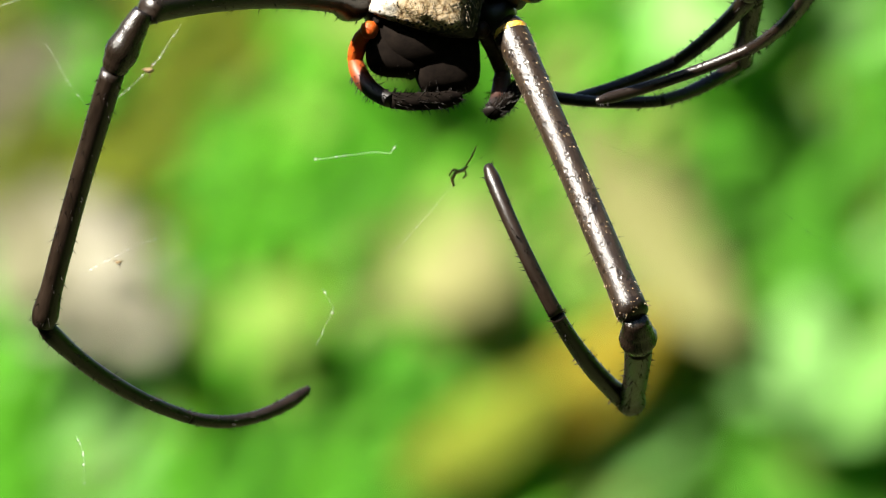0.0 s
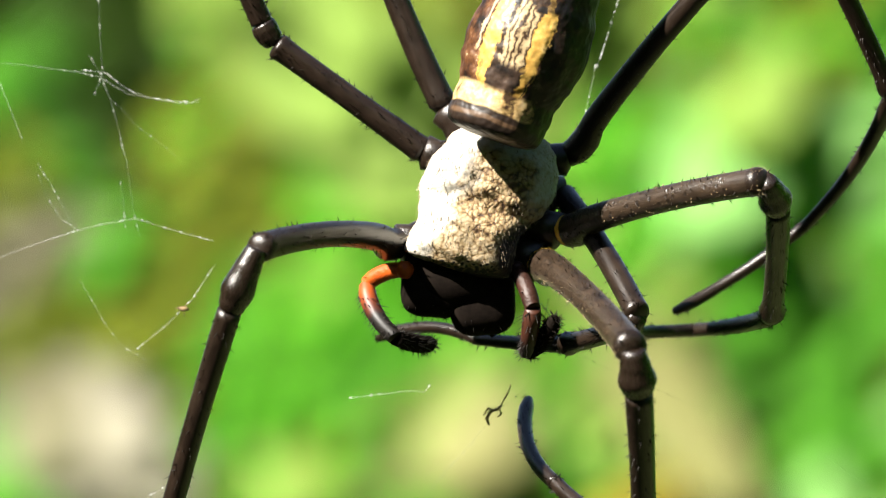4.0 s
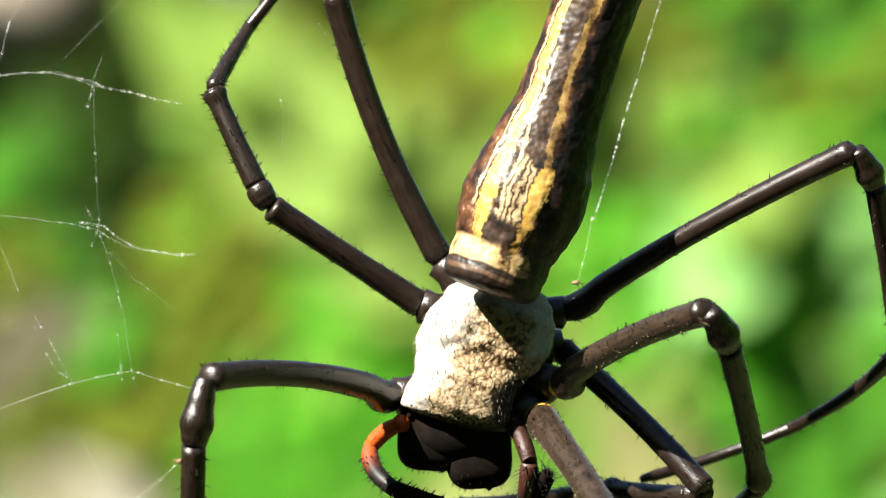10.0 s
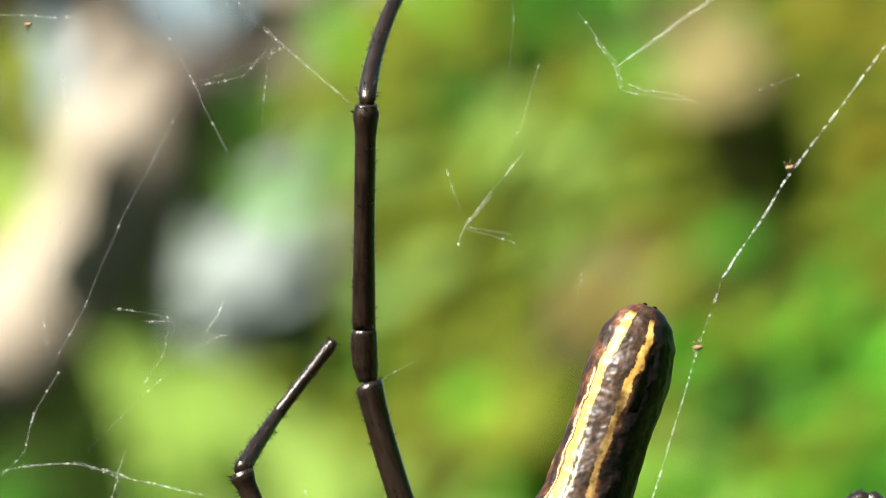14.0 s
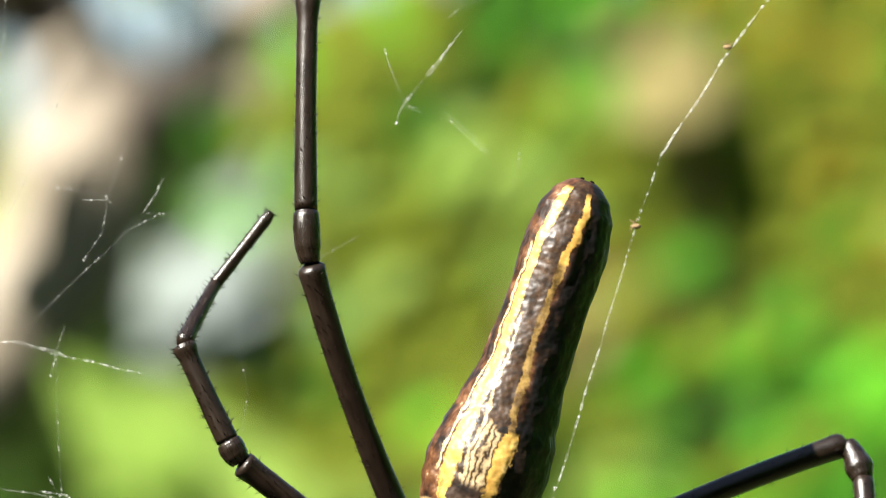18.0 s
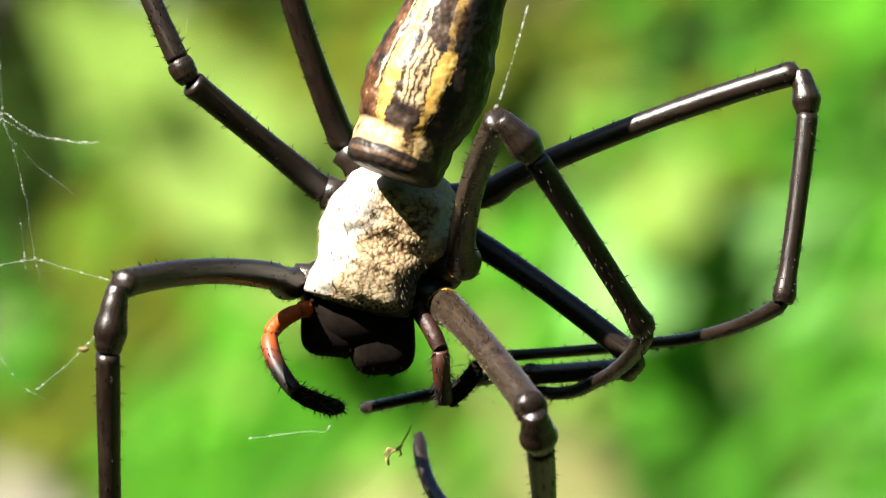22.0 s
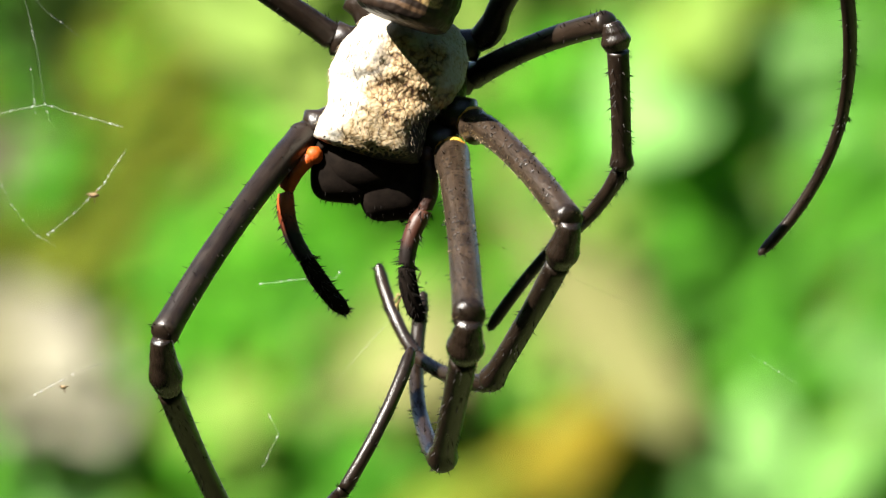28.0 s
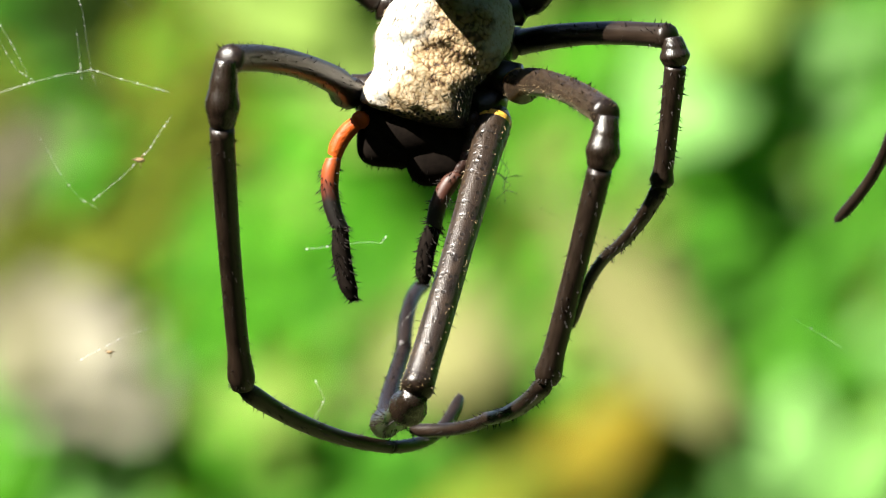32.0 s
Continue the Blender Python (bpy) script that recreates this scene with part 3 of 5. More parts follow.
def leg(hip, lengths, thick, seed, coxa_from, label, ring=False, arch=0.02, skin=None, heel=0.0, curl=0.09, bulge=31):
    """Coxa under the carapace, with five keyed segments; lengths in model units."""
    bm = bmesh.new()
    h, c = V(*hip), V(*coxa_from)
    tube(bm, [c, c.lerp(h, 0.35), c.lerp(h, 0.7), h, h + (h - c).normalized() * 8 * U], [34 * U * thick, 40 * U * thick, 31 * U * thick, 35 * U * thick, 18 * U * thick], 16)
    base = part("leg", bm, [LEG, YELLOW], spider, label)
    f, t, m, e = lengths
    k = thick
    pat = 0.19 * t
    segs = [
        limb("femur", base, f, [(0, 20 * k), (0.03, 27.5 * k), (0.07, 26 * k), (0.5, 23.5 * k), (0.88, 24.5 * k), (0.955, 26 * k), (0.972, 27 * k), (0.986, 25 * k), (0.995, 18 * k), (1, 9 * k)], arch, 130, seed,
             [skin or LEG, YELLOW, LEG, HAIR], lambda s, j: 1 if skin and 0.02 < s < 0.04 and 0 < j < 8 else 2 if s > 0.94 else 0, heel=heel, fuzz=520 if skin else 0),
        limb("patella", base, pat, [(0, 18 * k), (0.10, 21 * k), (0.35, 25 * k), (0.68, bulge * k), (0.92, 25 * k), (1, 21 * k)], 0.03, 0, seed + 1,
             [KNEE, ORANGE, HAIR], lambda s, j: 1 if ring and 0.01 < s < 0.20 and 9 < j < 15 else 0),
        limb("tibia", base, t - pat, [(0, 22 * k), (0.08, 22 * k), (0.5, 20 * k), (0.85, 20 * k), (0.96, 25 * k), (1, 20 * k)], 0.01, 120, seed + 2, [LEG, HAIR]),
        limb("metatarsus", base, m, [(0, 13 * k), (0.06, 18 * k), (0.3, 15.5 * k), (1, 12.5 * k)], 0.5 * curl, 110, seed + 3, [LEG, HAIR]),
        limb("tarsus", base, e, [(0, 12.5 * k), (0.5, 12 * k), (0.9, 12.5 * k), (0.98, 9 * k), (1, 4 * k)], curl, 70, seed + 4, [LEG, HAIR], hair=(6, 12)),
    ]
    # patella bends half way between its neighbours, so the tibia closes the rest
    return {"hip": Vector(hip), "lengths": (f, pat, t - pat, m, e), "segs": segs, "rows": {}}


l1 = leg((-62, 70, 38), (565, 625, 400, 290), 0.98, 10, (10, 90, 50), "long front leg, blackish and bristly", True, 0.04, None, 0.8, 0.10)
l3 = leg((-16, 90, 199), (330, 235, 190, 165), 0.92, 20, (50, 95, 180), "short blackish leg stretched out beside the body", False, 0.0, None, 0.0, 0.015, 26.5)
l4 = leg((22, 110, 275), (520, 500, 400, 250), 0.95, 30, (70, 105, 220), "hind leg stretched straight up along the abdomen", False, 0.036, bulge=26)
r1 = leg((190, 50, 5), (640, 450, 300, 300), 1.11, 40, (110, 85, 40), "long front leg with greyish brown femur", True, 0.028, FEMUR_LIT, 0.5)
r2 = leg((222, 45, 58), (515, 490, 300, 220), 0.98, 50, (130, 85, 90), "blackish second leg bent at the knee", True, 0.035, FEMUR_LIT, 1.0)
r3 = leg((225, 130, 128), (400, 270, 220, 235), 0.88, 60, (140, 100, 140), "short third leg folded under the others", False, 0.03)
r4 = leg((236, 90, 187), (640, 420, 400, 290), 0.86, 70, (140, 95, 190), "long thin hind leg arched far out", False, 0.022, None, 0.8)


def fading(name, hot, warm, cool):
    """Cuticle that darkens along the limb from its joint."""
    m, nt, b = material(name, 0.5, 0.3)
    tc, sep = nt.nodes.new("ShaderNodeTexCoord"), nt.nodes.new("ShaderNodeSeparateXYZ")
    nt.links.new(tc.outputs["Object"], sep.inputs[0])
    place = math_node(nt, "ADD", math_node(nt, "DIVIDE", sep.outputs[2], 115 * U), math_node(nt, "MULTIPLY_ADD", noise_of(nt, 900, 3.0), 0.3, -0.15))
    nt.links.new(ramp(nt, place, [(0.18, hot), (0.42, warm), (0.68, cool)]), b.inputs["Base Color"])
    bump(nt, b, noise_of(nt, 4000, 3.0), 0.4, 0.00004)
    return m


PALP_RED = fading("red_to_black_cuticle", (0.20, 0.036, 0.005), (0.07, 0.014, 0.005), (0.006, 0.0045, 0.0035))
PALP_BROWN = fading("brown_to_black_cuticle", (0.036, 0.011, 0.005), (0.034, 0.010, 0.005), (0.008, 0.005, 0.004))


def palp(hip, lengths, hot, fade, cool, seed, label):
    bm = bmesh.new()
    ball(bm, V(*hip), 17 * U, 17 * U, 17 * U, 12, 8)
    base = part("palp", bm, [hot], spider, label)
    a, b, c = lengths
    segs = [
        limb("palp_femur", base, a, [(0, 13), (0.3, 15), (0.8, 15.5), (1, 14)], 0.10, 10, seed, [hot, HAIR], hair=(5, 10)),
        limb("palp_tibia", base, b, [(0, 14), (0.15, 16.5), (0.6, 15.5), (1, 15)], 0.10, 80, seed + 1, [fade, HAIR], hair=(8, 19)),
        limb("palp_tarsus", base, c, [(0, 14.5), (0.3, 16.5), (0.8, 15.5), (0.96, 10), (1, 4)], 0.06, 170, seed + 2, [cool, HAIR], hair=(7, 16)),
    ]
    return {"hip": Vector(hip), "lengths": lengths, "segs": segs, "rows": {}}


palp_left = palp((-52, 20, -10), (82, 126, 132), RED, PALP_RED, FACE, 81, "orange-red palp with black hairy tip")
palp_right = palp((145, 30, -10), (98, 104, 104), REDBROWN, PALP_BROWN, FACE, 91, "dark reddish palp with black hairy tip")

# ---- web ----
web = thing("spider_web", "loose irregular web of fine pale silk threads with tiny droplets", "spider web")


def thread(points, radius=1.0, drops=0, seed=0, fine_one=False):
    bm = bmesh.new()
    rnd = random.Random(seed)
    pts = [V(*p) for p in points]
    fine = []
    for a, b in zip(pts, pts[1:]):
        n = max(2, int((b - a).length / U / 40))
        for i in range(n):
            fine.append(a.lerp(b, i / n) + V(rnd.uniform(-1.5, 1.5), 0, rnd.uniform(-1.5, 1.5)))
    fine.append(pts[-1])
    tube(bm, fine, radius * 0.23 * U, 4)
    for _ in range(drops):
        i = rnd.randrange(len(fine) - 1)
        r = rnd.uniform(0.9, 2.1) * U
        ball(bm, fine[i].lerp(fine[i + 1], rnd.random()), r, r, r * 1.3, 6, 5)
    return part("thread", bm, FINESILK if fine_one else SILK, web)


def web_threads():
    w = 230
    t = thread
    t([(-864, w, 596), (-828, w, 601), (-772, w, 616), (-691, w, 621), (-605, w, 601), (-585, w, 591)], 1.8, 16, 1)
    t([(-691, w, 621), (-607, w, 599), (-605, w, 499), (-597, w, 347), (-610, w, 307)], 1.0, 14, 2, True)
    t([(-712, w, 784), (-757, w, 713), (-773, w, 642), (-823, w, 591), (-828, w, 540)], 1.3, 14, 3)
    t([(-934, w, 307), (-884, w, 327), (-803, w, 352), (-782, w, 332), (-741, w, 225)], 1.4, 10, 4)
    t([(-635, w, 349), (-589, w, 342), (-539, w, 307), (-478, w, 294), (-422, w, 291)], 1.8, 16, 5)
    t([(-478, w, 988), (-514, w, 881), (-524, w, 815), (-559, w, 764)], 1.2, 8, 6, True)
    t([(-559, w, 876), (-514, w, 876), (-504, w, 866)], 1.8, 3, 7)
    t([(-427, w, 845), (-478, w, 820), (-549, w, 754), (-661, w, 642)], 1.0, 8, 8, True)
    t([(122, w, 1181), (81, w, 1120), (15, w, 1044), (5, w, 1013)], 1.8, 6, 9)
    t([(15, w, 1044), (101, w, 1018), (142, w, 983), (172, w, 952)], 1.1, 5, 10)
    t([(228, w, 967), (221, w, 927), (213, w, 881)], 1.0, 3, 11, True)
    t([(911, w, 1568), (776, w, 1374), (696, w, 1261), (614, w, 1159), (543, w, 1047), (502, w, 986), (482, w, 956)], 0.7, 280, 12)
    t([(482, w, 956), (446, w, 854), (410, w, 742), (359, w, 569), (293, w, 356)], 0.5, 110, 13)
    t([(-861, w, 1424), (-790, w, 1428), (-729, w, 1422), (-678, w, 1424)], 1.8, 12, 14)
    t([(-709, w, 1322), (-701, w, 1251), (-703, w, 1169), (-713, w, 1027), (-718, w, 945)], 0.9, 22, 15)
    t([(-383, w, 1434), (-312, w, 1373), (-251, w, 1322), (-190, w, 1273)], 1.3, 6, 16)
    t([(-485, w, 1302), (-413, w, 1322), (-342, w, 1353), (-307, w, 1371)], 1.0, 4, 17, True)
    t([(513, w, 1491), (457, w, 1450), (401, w, 1414), (350, w, 1374), (294, w, 1338)], 2.0, 14, 18)
    t([(218, w, 1435), (243, w, 1404), (269, w, 1368), (294, w, 1338), (304, w, 1287)], 1.4, 6, 19)
    t([(309, w, 1302), (340, w, 1290), (391, w, 1287), (452, w, 1261)], 0.9, 10, 20)
    t([(106, w, 1159), (65, w, 1108), (19, w, 1052)], 2.0, 12, 21)
    t([(-17, w, 1149), (-6, w, 1118), (19, w, 1047), (95, w, 1032), (172, w, 963)], 1.1, 6, 22)
    t([(90, w, 1200), (116, w, 1220), (131, w, 1271), (151, w, 1343)], 1.0, 6, 23, True)
    t([(-451, w, 1922), (-446, w, 1860), (-436, w, 1727), (-425, w, 1482), (-410, w, 1441)], 0.9, 10, 29, True)
    t([(-552, w, 1492), (-532, w, 1420), (-470, w, 1298), (-409, w, 1176)], 1.3, 6, 30)
    t([(-470, w, 1298), (-419, w, 1308), (-379, w, 1318), (-338, w, 1369)], 1.1, 5, 31)
    t([(-348, w, 1227), (-343, w, 1298), (-333, w, 1364), (-308, w, 1369)], 0.9, 4, 32, True)
    t([(-430, w, 1482), (-369, w, 1431), (-308, w, 1369), (-226, w, 1298), (-145, w, 1227)], 1.2, 6, 33)
    t([(-12, w, 1820), (18, w, 1851), (49, w, 1810), (69, w, 1789)], 1.5, 5, 34)
    t([(319, w, 1528), (416, w, 1549), (518, w, 1576), (599, w, 1600)], 2.6, 8, 35)
    t([(283, w, 1487), (344, w, 1521), (426, w, 1537), (477, w, 1549), (594, w, 1599)], 3.0, 10, 36)
    t([(577, w, 1554), (594, w, 1600), (625, w, 1667), (643, w, 1728), (671, w, 1810), (723, w, 1923)], 2.0, 18, 37)
    t([(288, w, 1334), (344, w, 1375), (405, w, 1421), (538, w, 1503), (589, w, 1574), (671, w, 1651), (802, w, 1769), (876, w, 1841)], 2.2, 30, 38)
    t([(247, w, 1390), (268, w, 1360), (288, w, 1334), (298, w, 1293), (334, w, 1283), (425, w, 1273)], 1.3, 12, 39)
    t([(517, w, 1452), (528, w, 1493), (538, w, 1513)], 1.4, 3, 40)
    t([(202, w, 1528), (222, w, 1503), (232, w, 1474), (268, w, 1472)], 1.8, 6, 41)
    t([(293, w, 1554), (305, w, 1533), (319, w, 1528)], 1.3, 2, 42)
    t([(89, w, 1543), (105, w, 1421), (97, w, 1308)], 0.8, 4, 43, True)
    t([(496, w, 1268), (558, w, 1298), (629, w, 1324)], 0.9, 4, 44, True)
    t([(-828, w, 366), (-726, w, 359), (-645, w, 346), (-600, w, 336), (-549, w, 305), (-483, w, 295), (-442, w, 288), (-422, w, 298)], 1.4, 20, 45)
    t([(-600, w, 336), (-584, w, 300), (-534, w, 250), (-463, w, 194)], 0.9, 8, 46, True)
    t([(-813, w, 1), (-732, w, 31), (-640, w, 62), (-539, w, 82), (-503, w, 72), (-397, w, 42)], 2.0, 26, 47)
    t([(-529, w, 52), (-539, w, 82), (-554, w, 184), (-564, w, 234), (-595, w, 336), (-620, w, 377)], 1.0, 12, 48, True)
    t([(-711, w, 163), (-696, w, 123), (-671, w, 82), (-640, w, 62)], 0.9, 8, 49, True)
    t([(-775, w, 612), (-724, w, 618), (-673, w, 620), (-612, w, 597), (-541, w, 582), (-449, w, 562)], 1.4, 22, 51)
    t([(-592, w, 648), (-607, w, 607), (-617, w, 557)], 1.1, 5, 52)
    t([(-713, w, 181), (-688, w, 140), (-652, w, 74)], 1.0, 5, 53)
    t([(632, w, -288), (734, w, -370), (775, w, -395), (815, w, -420)], 1.0, 6, 54)
    t([(270, w, -167), (311, w, -188), (392, w, -223), (519, w, -276), (626, w, -330)], 0.9, 8, 55)
    t([(-153, w, -240), (-102, w, -235), (-61, w, -227), (-16, w, -230), (-5, w, -215)], 2.0, 10, 56)
    t([(-576, w, -451), (-525, w, -422), (-474, w, -395), (-423, w, -378)], 1.0, 14, 58)
    t([(-581, w, -735), (-570, w, -766), (-566, w, -827)], 1.0, 8, 59)
    t([(-392, w, 1), (-433, w, -60), (-484, w, -111), (-535, w, -153)], 1.4, 18, 60)
    t([(-565, w, 153), (-559, w, 113), (-555, w, 67)], 0.9, 5, 61, True)
    t([(-139, w, -471), (-118, w, -510), (-134, w, -542), (-151, w, -573)], 1.2, 6, 62)
    t([(-636, w, -30), (-595, w, -101), (-555, w, -151), (-519, w, -172)], 0.9, 10, 63, True)
    t([(-492, w, 1268), (-572, w, 1113), (-621, w, 1015), (-667, w, 899), (-705, w, 829), (-724, w, 798)], 1.0, 16, 100, True)
    t([(-743, w, 965), (-743, w, 891), (-736, w, 853), (-726, w, 800)], 1.1, 8, 101, True)
    t([(-619, w, 898), (-565, w, 892), (-514, w, 881)], 1.2, 6, 102, True)
    t([(-214, w, 722), (-176, w, 731), (-122, w, 777), (-61, w, 813)], 1.0, 5, 103, True)
    t([(-214, w, 722), (-173, w, 666), (-132, w, 610)], 0.8, 3, 104, True)
    t([(-300, w, 689), (-276, w, 600), (-261, w, 527), (-271, w, 460)], 0.8, 4, 105, True)
    t([(-414, w, 913), (-427, w, 889), (-452, w, 851)], 1.4, 6, 106)
    t([(-452, w, 851), (-417, w, 850), (-381, w, 851)], 1.0, 3, 107, True)
    t([(291, 230, 360), (273, 180, 282), (257, 120, 220)], 0.9, 8, 90)
    t([(217, 190, -92), (196, 190, -160), (163, 200, -222), (122, 205, -256), (40, w, -350), (-20, w, -420)], 1.0, 4, 22)
    t([(190, 200, -70), (214, 195, -100), (200, 200, -132), (228, 200, -140)], 6.0, 10, 27)
    t([(206, 200, -60), (196, 195, -104), (216, 200, -126), (190, 200, -150)], 5.0, 10, 28)
    t([(182, 200, -96), (205, 198, -112), (236, 200, -108)], 6.0, 8, 29)
    t([(210, 200, -80), (204, 198, -118), (206, 200, -160)], 4.0, 6, 30)


web_threads()


def scrap(name, at, size, seed, label):
    """A crumb of prey caught in the silk, with a few thin legs."""
    ob = thing(name, label, "debris", "crumbs in the web", at=Matrix.Translation(V(*at)))
    rnd = random.Random(seed)
    bm = bmesh.new()
    ball(bm, (0, 0, 0), size * U, size * 0.6 * U, size * 0.5 * U, 10, 7)
    for v in bm.verts:
        v.co *= 1 + 0.35 * noise.noise(v.co / U * 0.3 + Vector((seed, 0, 0)))
    part("husk", bm, DEBRIS, ob)
    for k in range(3):
        bm = bmesh.new()
        a = rnd.uniform(0, 6.28)
        tip = Vector((math.cos(a), rnd.uniform(-0.4, 0.4), math.sin(a))) * size * 1.7
        tube(bm, [Vector(), tip * 0.5 * U + V(0, 0, 3), tip * U], [1.2 * U, 1.0 * U, 0.5 * U], 5)
        part("dead_leg", bm, DEBRIS, ob)
    return ob


scrap("prey_remains", (-450, 228, -80), 9, 1, "tiny dark insect remains caught on a silk thread")
scrap("prey_remains", (258, 110, 240), 8, 2, "small brown crumb on the dragline beside the leg")
scrap("prey_remains", (436, 228, 828), 9, 3, "dark crumb hanging on the beaded thread")
scrap("prey_remains", (602, 228, 1152), 9, 4, "reddish brown crumb on the beaded thread")
scrap("prey_remains", (-770, 228, 1410), 8, 5, "pale crumb on a silk thread")
scrap("prey_remains", (-505, 228, -425), 6, 6, "dark specks on a slanting thread")


def curled_scrap(at, label):
    """A forked wisp of dry stuff, held by silk."""
    ob = thing("prey_remains", label, "debris", "crumbs in the web", at=Matrix.Translation(V(*at)))
    for pts, thick in ((((22, 0, 40), (14, -2, 22), (2, -3, 2)), 1.6), (((6, -2, 4), (-4, -4, -4), (-16, -2, -8), (-22, 0, -20), (-18, 2, -32)), 3.4),
                       (((-6, -4, -5), (-20, -6, -2), (-27, -4, -14)), 2.4), (((0, -2, 0), (4, -2, -12), (-2, 0, -18)), 2.2)):
        bm = bmesh.new()
        tube(bm, [V(*q) for q in pts], [thick * U * (1.0 if 0 < i < len(pts) - 1 else 0.6) for i in range(len(pts))], 7)
        part("wisp", bm, STRAW, ob)
    return ob


curled_scrap((116, 205, -256), "forked golden brown scrap at the end of a silk line")

# ---- surroundings: shrub leaves, a pale limb, hedge, ground ----
K = 2.314 / 14959.3       # one unit of the far plane
GROUND = -1.15


def far(u, v, deep=0.0):
    """A place in the shrubbery: right and down from the big yellow leaf."""
    s = 1 + deep / 2.314
    return Vector(((420 + u) * K * s, 1.6 + deep, (-250 - v) * K * s))


def leaf_mesh(seed, slim):
    bm = bmesh.new()
    rnd = random.Random(seed)
    rows = []
    n = 7
    for i in range(n + 1):
        s = i / n
        w = slim * (math.sin(math.pi * min(1, s * 0.97 + 0.015)) ** 0.75) * (1 - 0.25 * s)
        sag = -0.18 * s * s
        rows.append([bm.verts.new((x * w, abs(x) * w * 0.35 * (1 if x else 0) + sag + rnd.uniform(-.01, .01), s)) for x in (-1, -0.5, 0, 0.5, 1)])
    for a, b in zip(rows, rows[1:]):
        for j in range(4):
            f = bm.faces.new((a[j], a[j + 1], b[j + 1], b[j]))
            f.smooth = True
    me = bpy.data.meshes.new("leaf")
    bm.to_mesh(me)
    bm.free()
    return me


LEAF_SHAPES = [leaf_mesh(s, w) for s, w in ((1, 0.30), (2, 0.38), (3, 0.24), (4, 0.45), (5, 0.16))]
LEAF_OF = {}


def leaf_data(kind, shape):
    key = (kind, shape)
    if key not in LEAF_OF:
        me = LEAF_SHAPES[shape].copy()
        me.materials.append(LEAVES[kind])
        LEAF_OF[key] = me
    return LEAF_OF[key]


def leaf(plant, kind, u, v, size, lean, deep=0.0, shape=1, tilt=0.0, pitch=-18):
    """One leaf whose middle hangs at a place; lean turns it sideways, degrees."""
    ob = new("leaf", leaf_data(kind, shape))
    ob.parent = plant
    long = size * K * (1 + deep / 2.314)
    turn = Euler((radians(pitch), 0, 0)).to_matrix().to_4x4()
    m = Matrix.Translation(far(u, v, deep)) @ Euler((0, 0, radians(tilt))).to_matrix().to_4x4() @ turn @ Euler((0, radians(lean), 0)).to_matrix().to_4x4() @ Matrix.Translation((0, 0, -long / 2)) @ Matrix.Scale(long, 4)
    ob.matrix_basis = m
    return ob


def plant(label, foot):
    p = thing("shrub", label, "shrub", "shrubs behind the web")
    bm = bmesh.new()
    top = far(*foot)
    base = Vector((top.x + 0.05, top.y + 0.15, GROUND))
    tube(bm, [base, base.lerp(top, 0.5) + Vector((0.04, 0.03, 0)), top + Vector((0, 0.08, 0))], [0.012, 0.009, 0.005], 8)
    part("stem", bm, STEM, p)
    rnd = random.Random(int(abs(foot[0]) + 3 * abs(foot[1])))
    for k in range(9):
        root = base.lerp(top, rnd.uniform(0.45, 0.98)) + Vector((0.02, 0.05, 0))
        tip = far(foot[0] + rnd.uniform(-420, 420), foot[1] - rnd.uniform(150, 900), rnd.uniform(0.09, 0.13))
        bm = bmesh.new()
        bow = root.lerp(tip, 0.5) + Vector((0, 0.03, -0.02))
        tube(bm, [root, root.lerp(bow, 0.6), bow, bow.lerp(tip, 0.6), tip], [0.0042, 0.0036, 0.003, 0.0024, 0.0012], 7)
        part("branch", bm, STEM, p)
    return p


# leaf kinds over the shrubbery, from the top row down, each letter 100 units wide; a dot leaves a gap to the sky; B, D
# and K set sunlit and shaded patches by leaf colour
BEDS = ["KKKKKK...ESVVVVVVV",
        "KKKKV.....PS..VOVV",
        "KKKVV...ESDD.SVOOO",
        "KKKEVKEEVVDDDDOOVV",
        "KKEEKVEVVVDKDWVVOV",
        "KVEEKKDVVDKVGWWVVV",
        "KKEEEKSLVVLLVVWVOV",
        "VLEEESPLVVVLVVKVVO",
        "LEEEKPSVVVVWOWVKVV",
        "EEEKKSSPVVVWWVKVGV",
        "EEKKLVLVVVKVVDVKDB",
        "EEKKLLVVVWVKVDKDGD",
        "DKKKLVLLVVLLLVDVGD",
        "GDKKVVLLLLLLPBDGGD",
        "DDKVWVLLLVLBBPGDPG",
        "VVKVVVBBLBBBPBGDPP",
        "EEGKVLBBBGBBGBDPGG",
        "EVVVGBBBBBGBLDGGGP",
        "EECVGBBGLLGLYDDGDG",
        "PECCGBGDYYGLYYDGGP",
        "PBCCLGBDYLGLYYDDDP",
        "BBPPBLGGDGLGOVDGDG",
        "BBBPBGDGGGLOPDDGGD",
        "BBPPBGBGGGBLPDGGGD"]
# S cells hold pale leaves in place of sky light showing through
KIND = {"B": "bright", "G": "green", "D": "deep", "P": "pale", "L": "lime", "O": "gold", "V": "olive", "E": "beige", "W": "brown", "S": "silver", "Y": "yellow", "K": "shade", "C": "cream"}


def bed(u, v):
    """The kind of leaf that grows at a place."""
    i, j = int((v + 1950) // 100), int((u + 1300) // 100)
    return BEDS[max(0, min(23, i))][max(0, min(17, j))]


STEMLINE = [(-1600, -500), (-1480, -640), (-1220, -850), (-1040, -1010), (-940, -1180), (-910, -1370), (-985, -1560)]
CLEAR = [(STEMLINE, 170), ([(-1350, -1380), (-1150, -1575), (-970, -1755), (-810, -1920)], 110), ([(-820, -1400), (-700, -1510), (-520, -1660), (-390, -1800)], 105)]


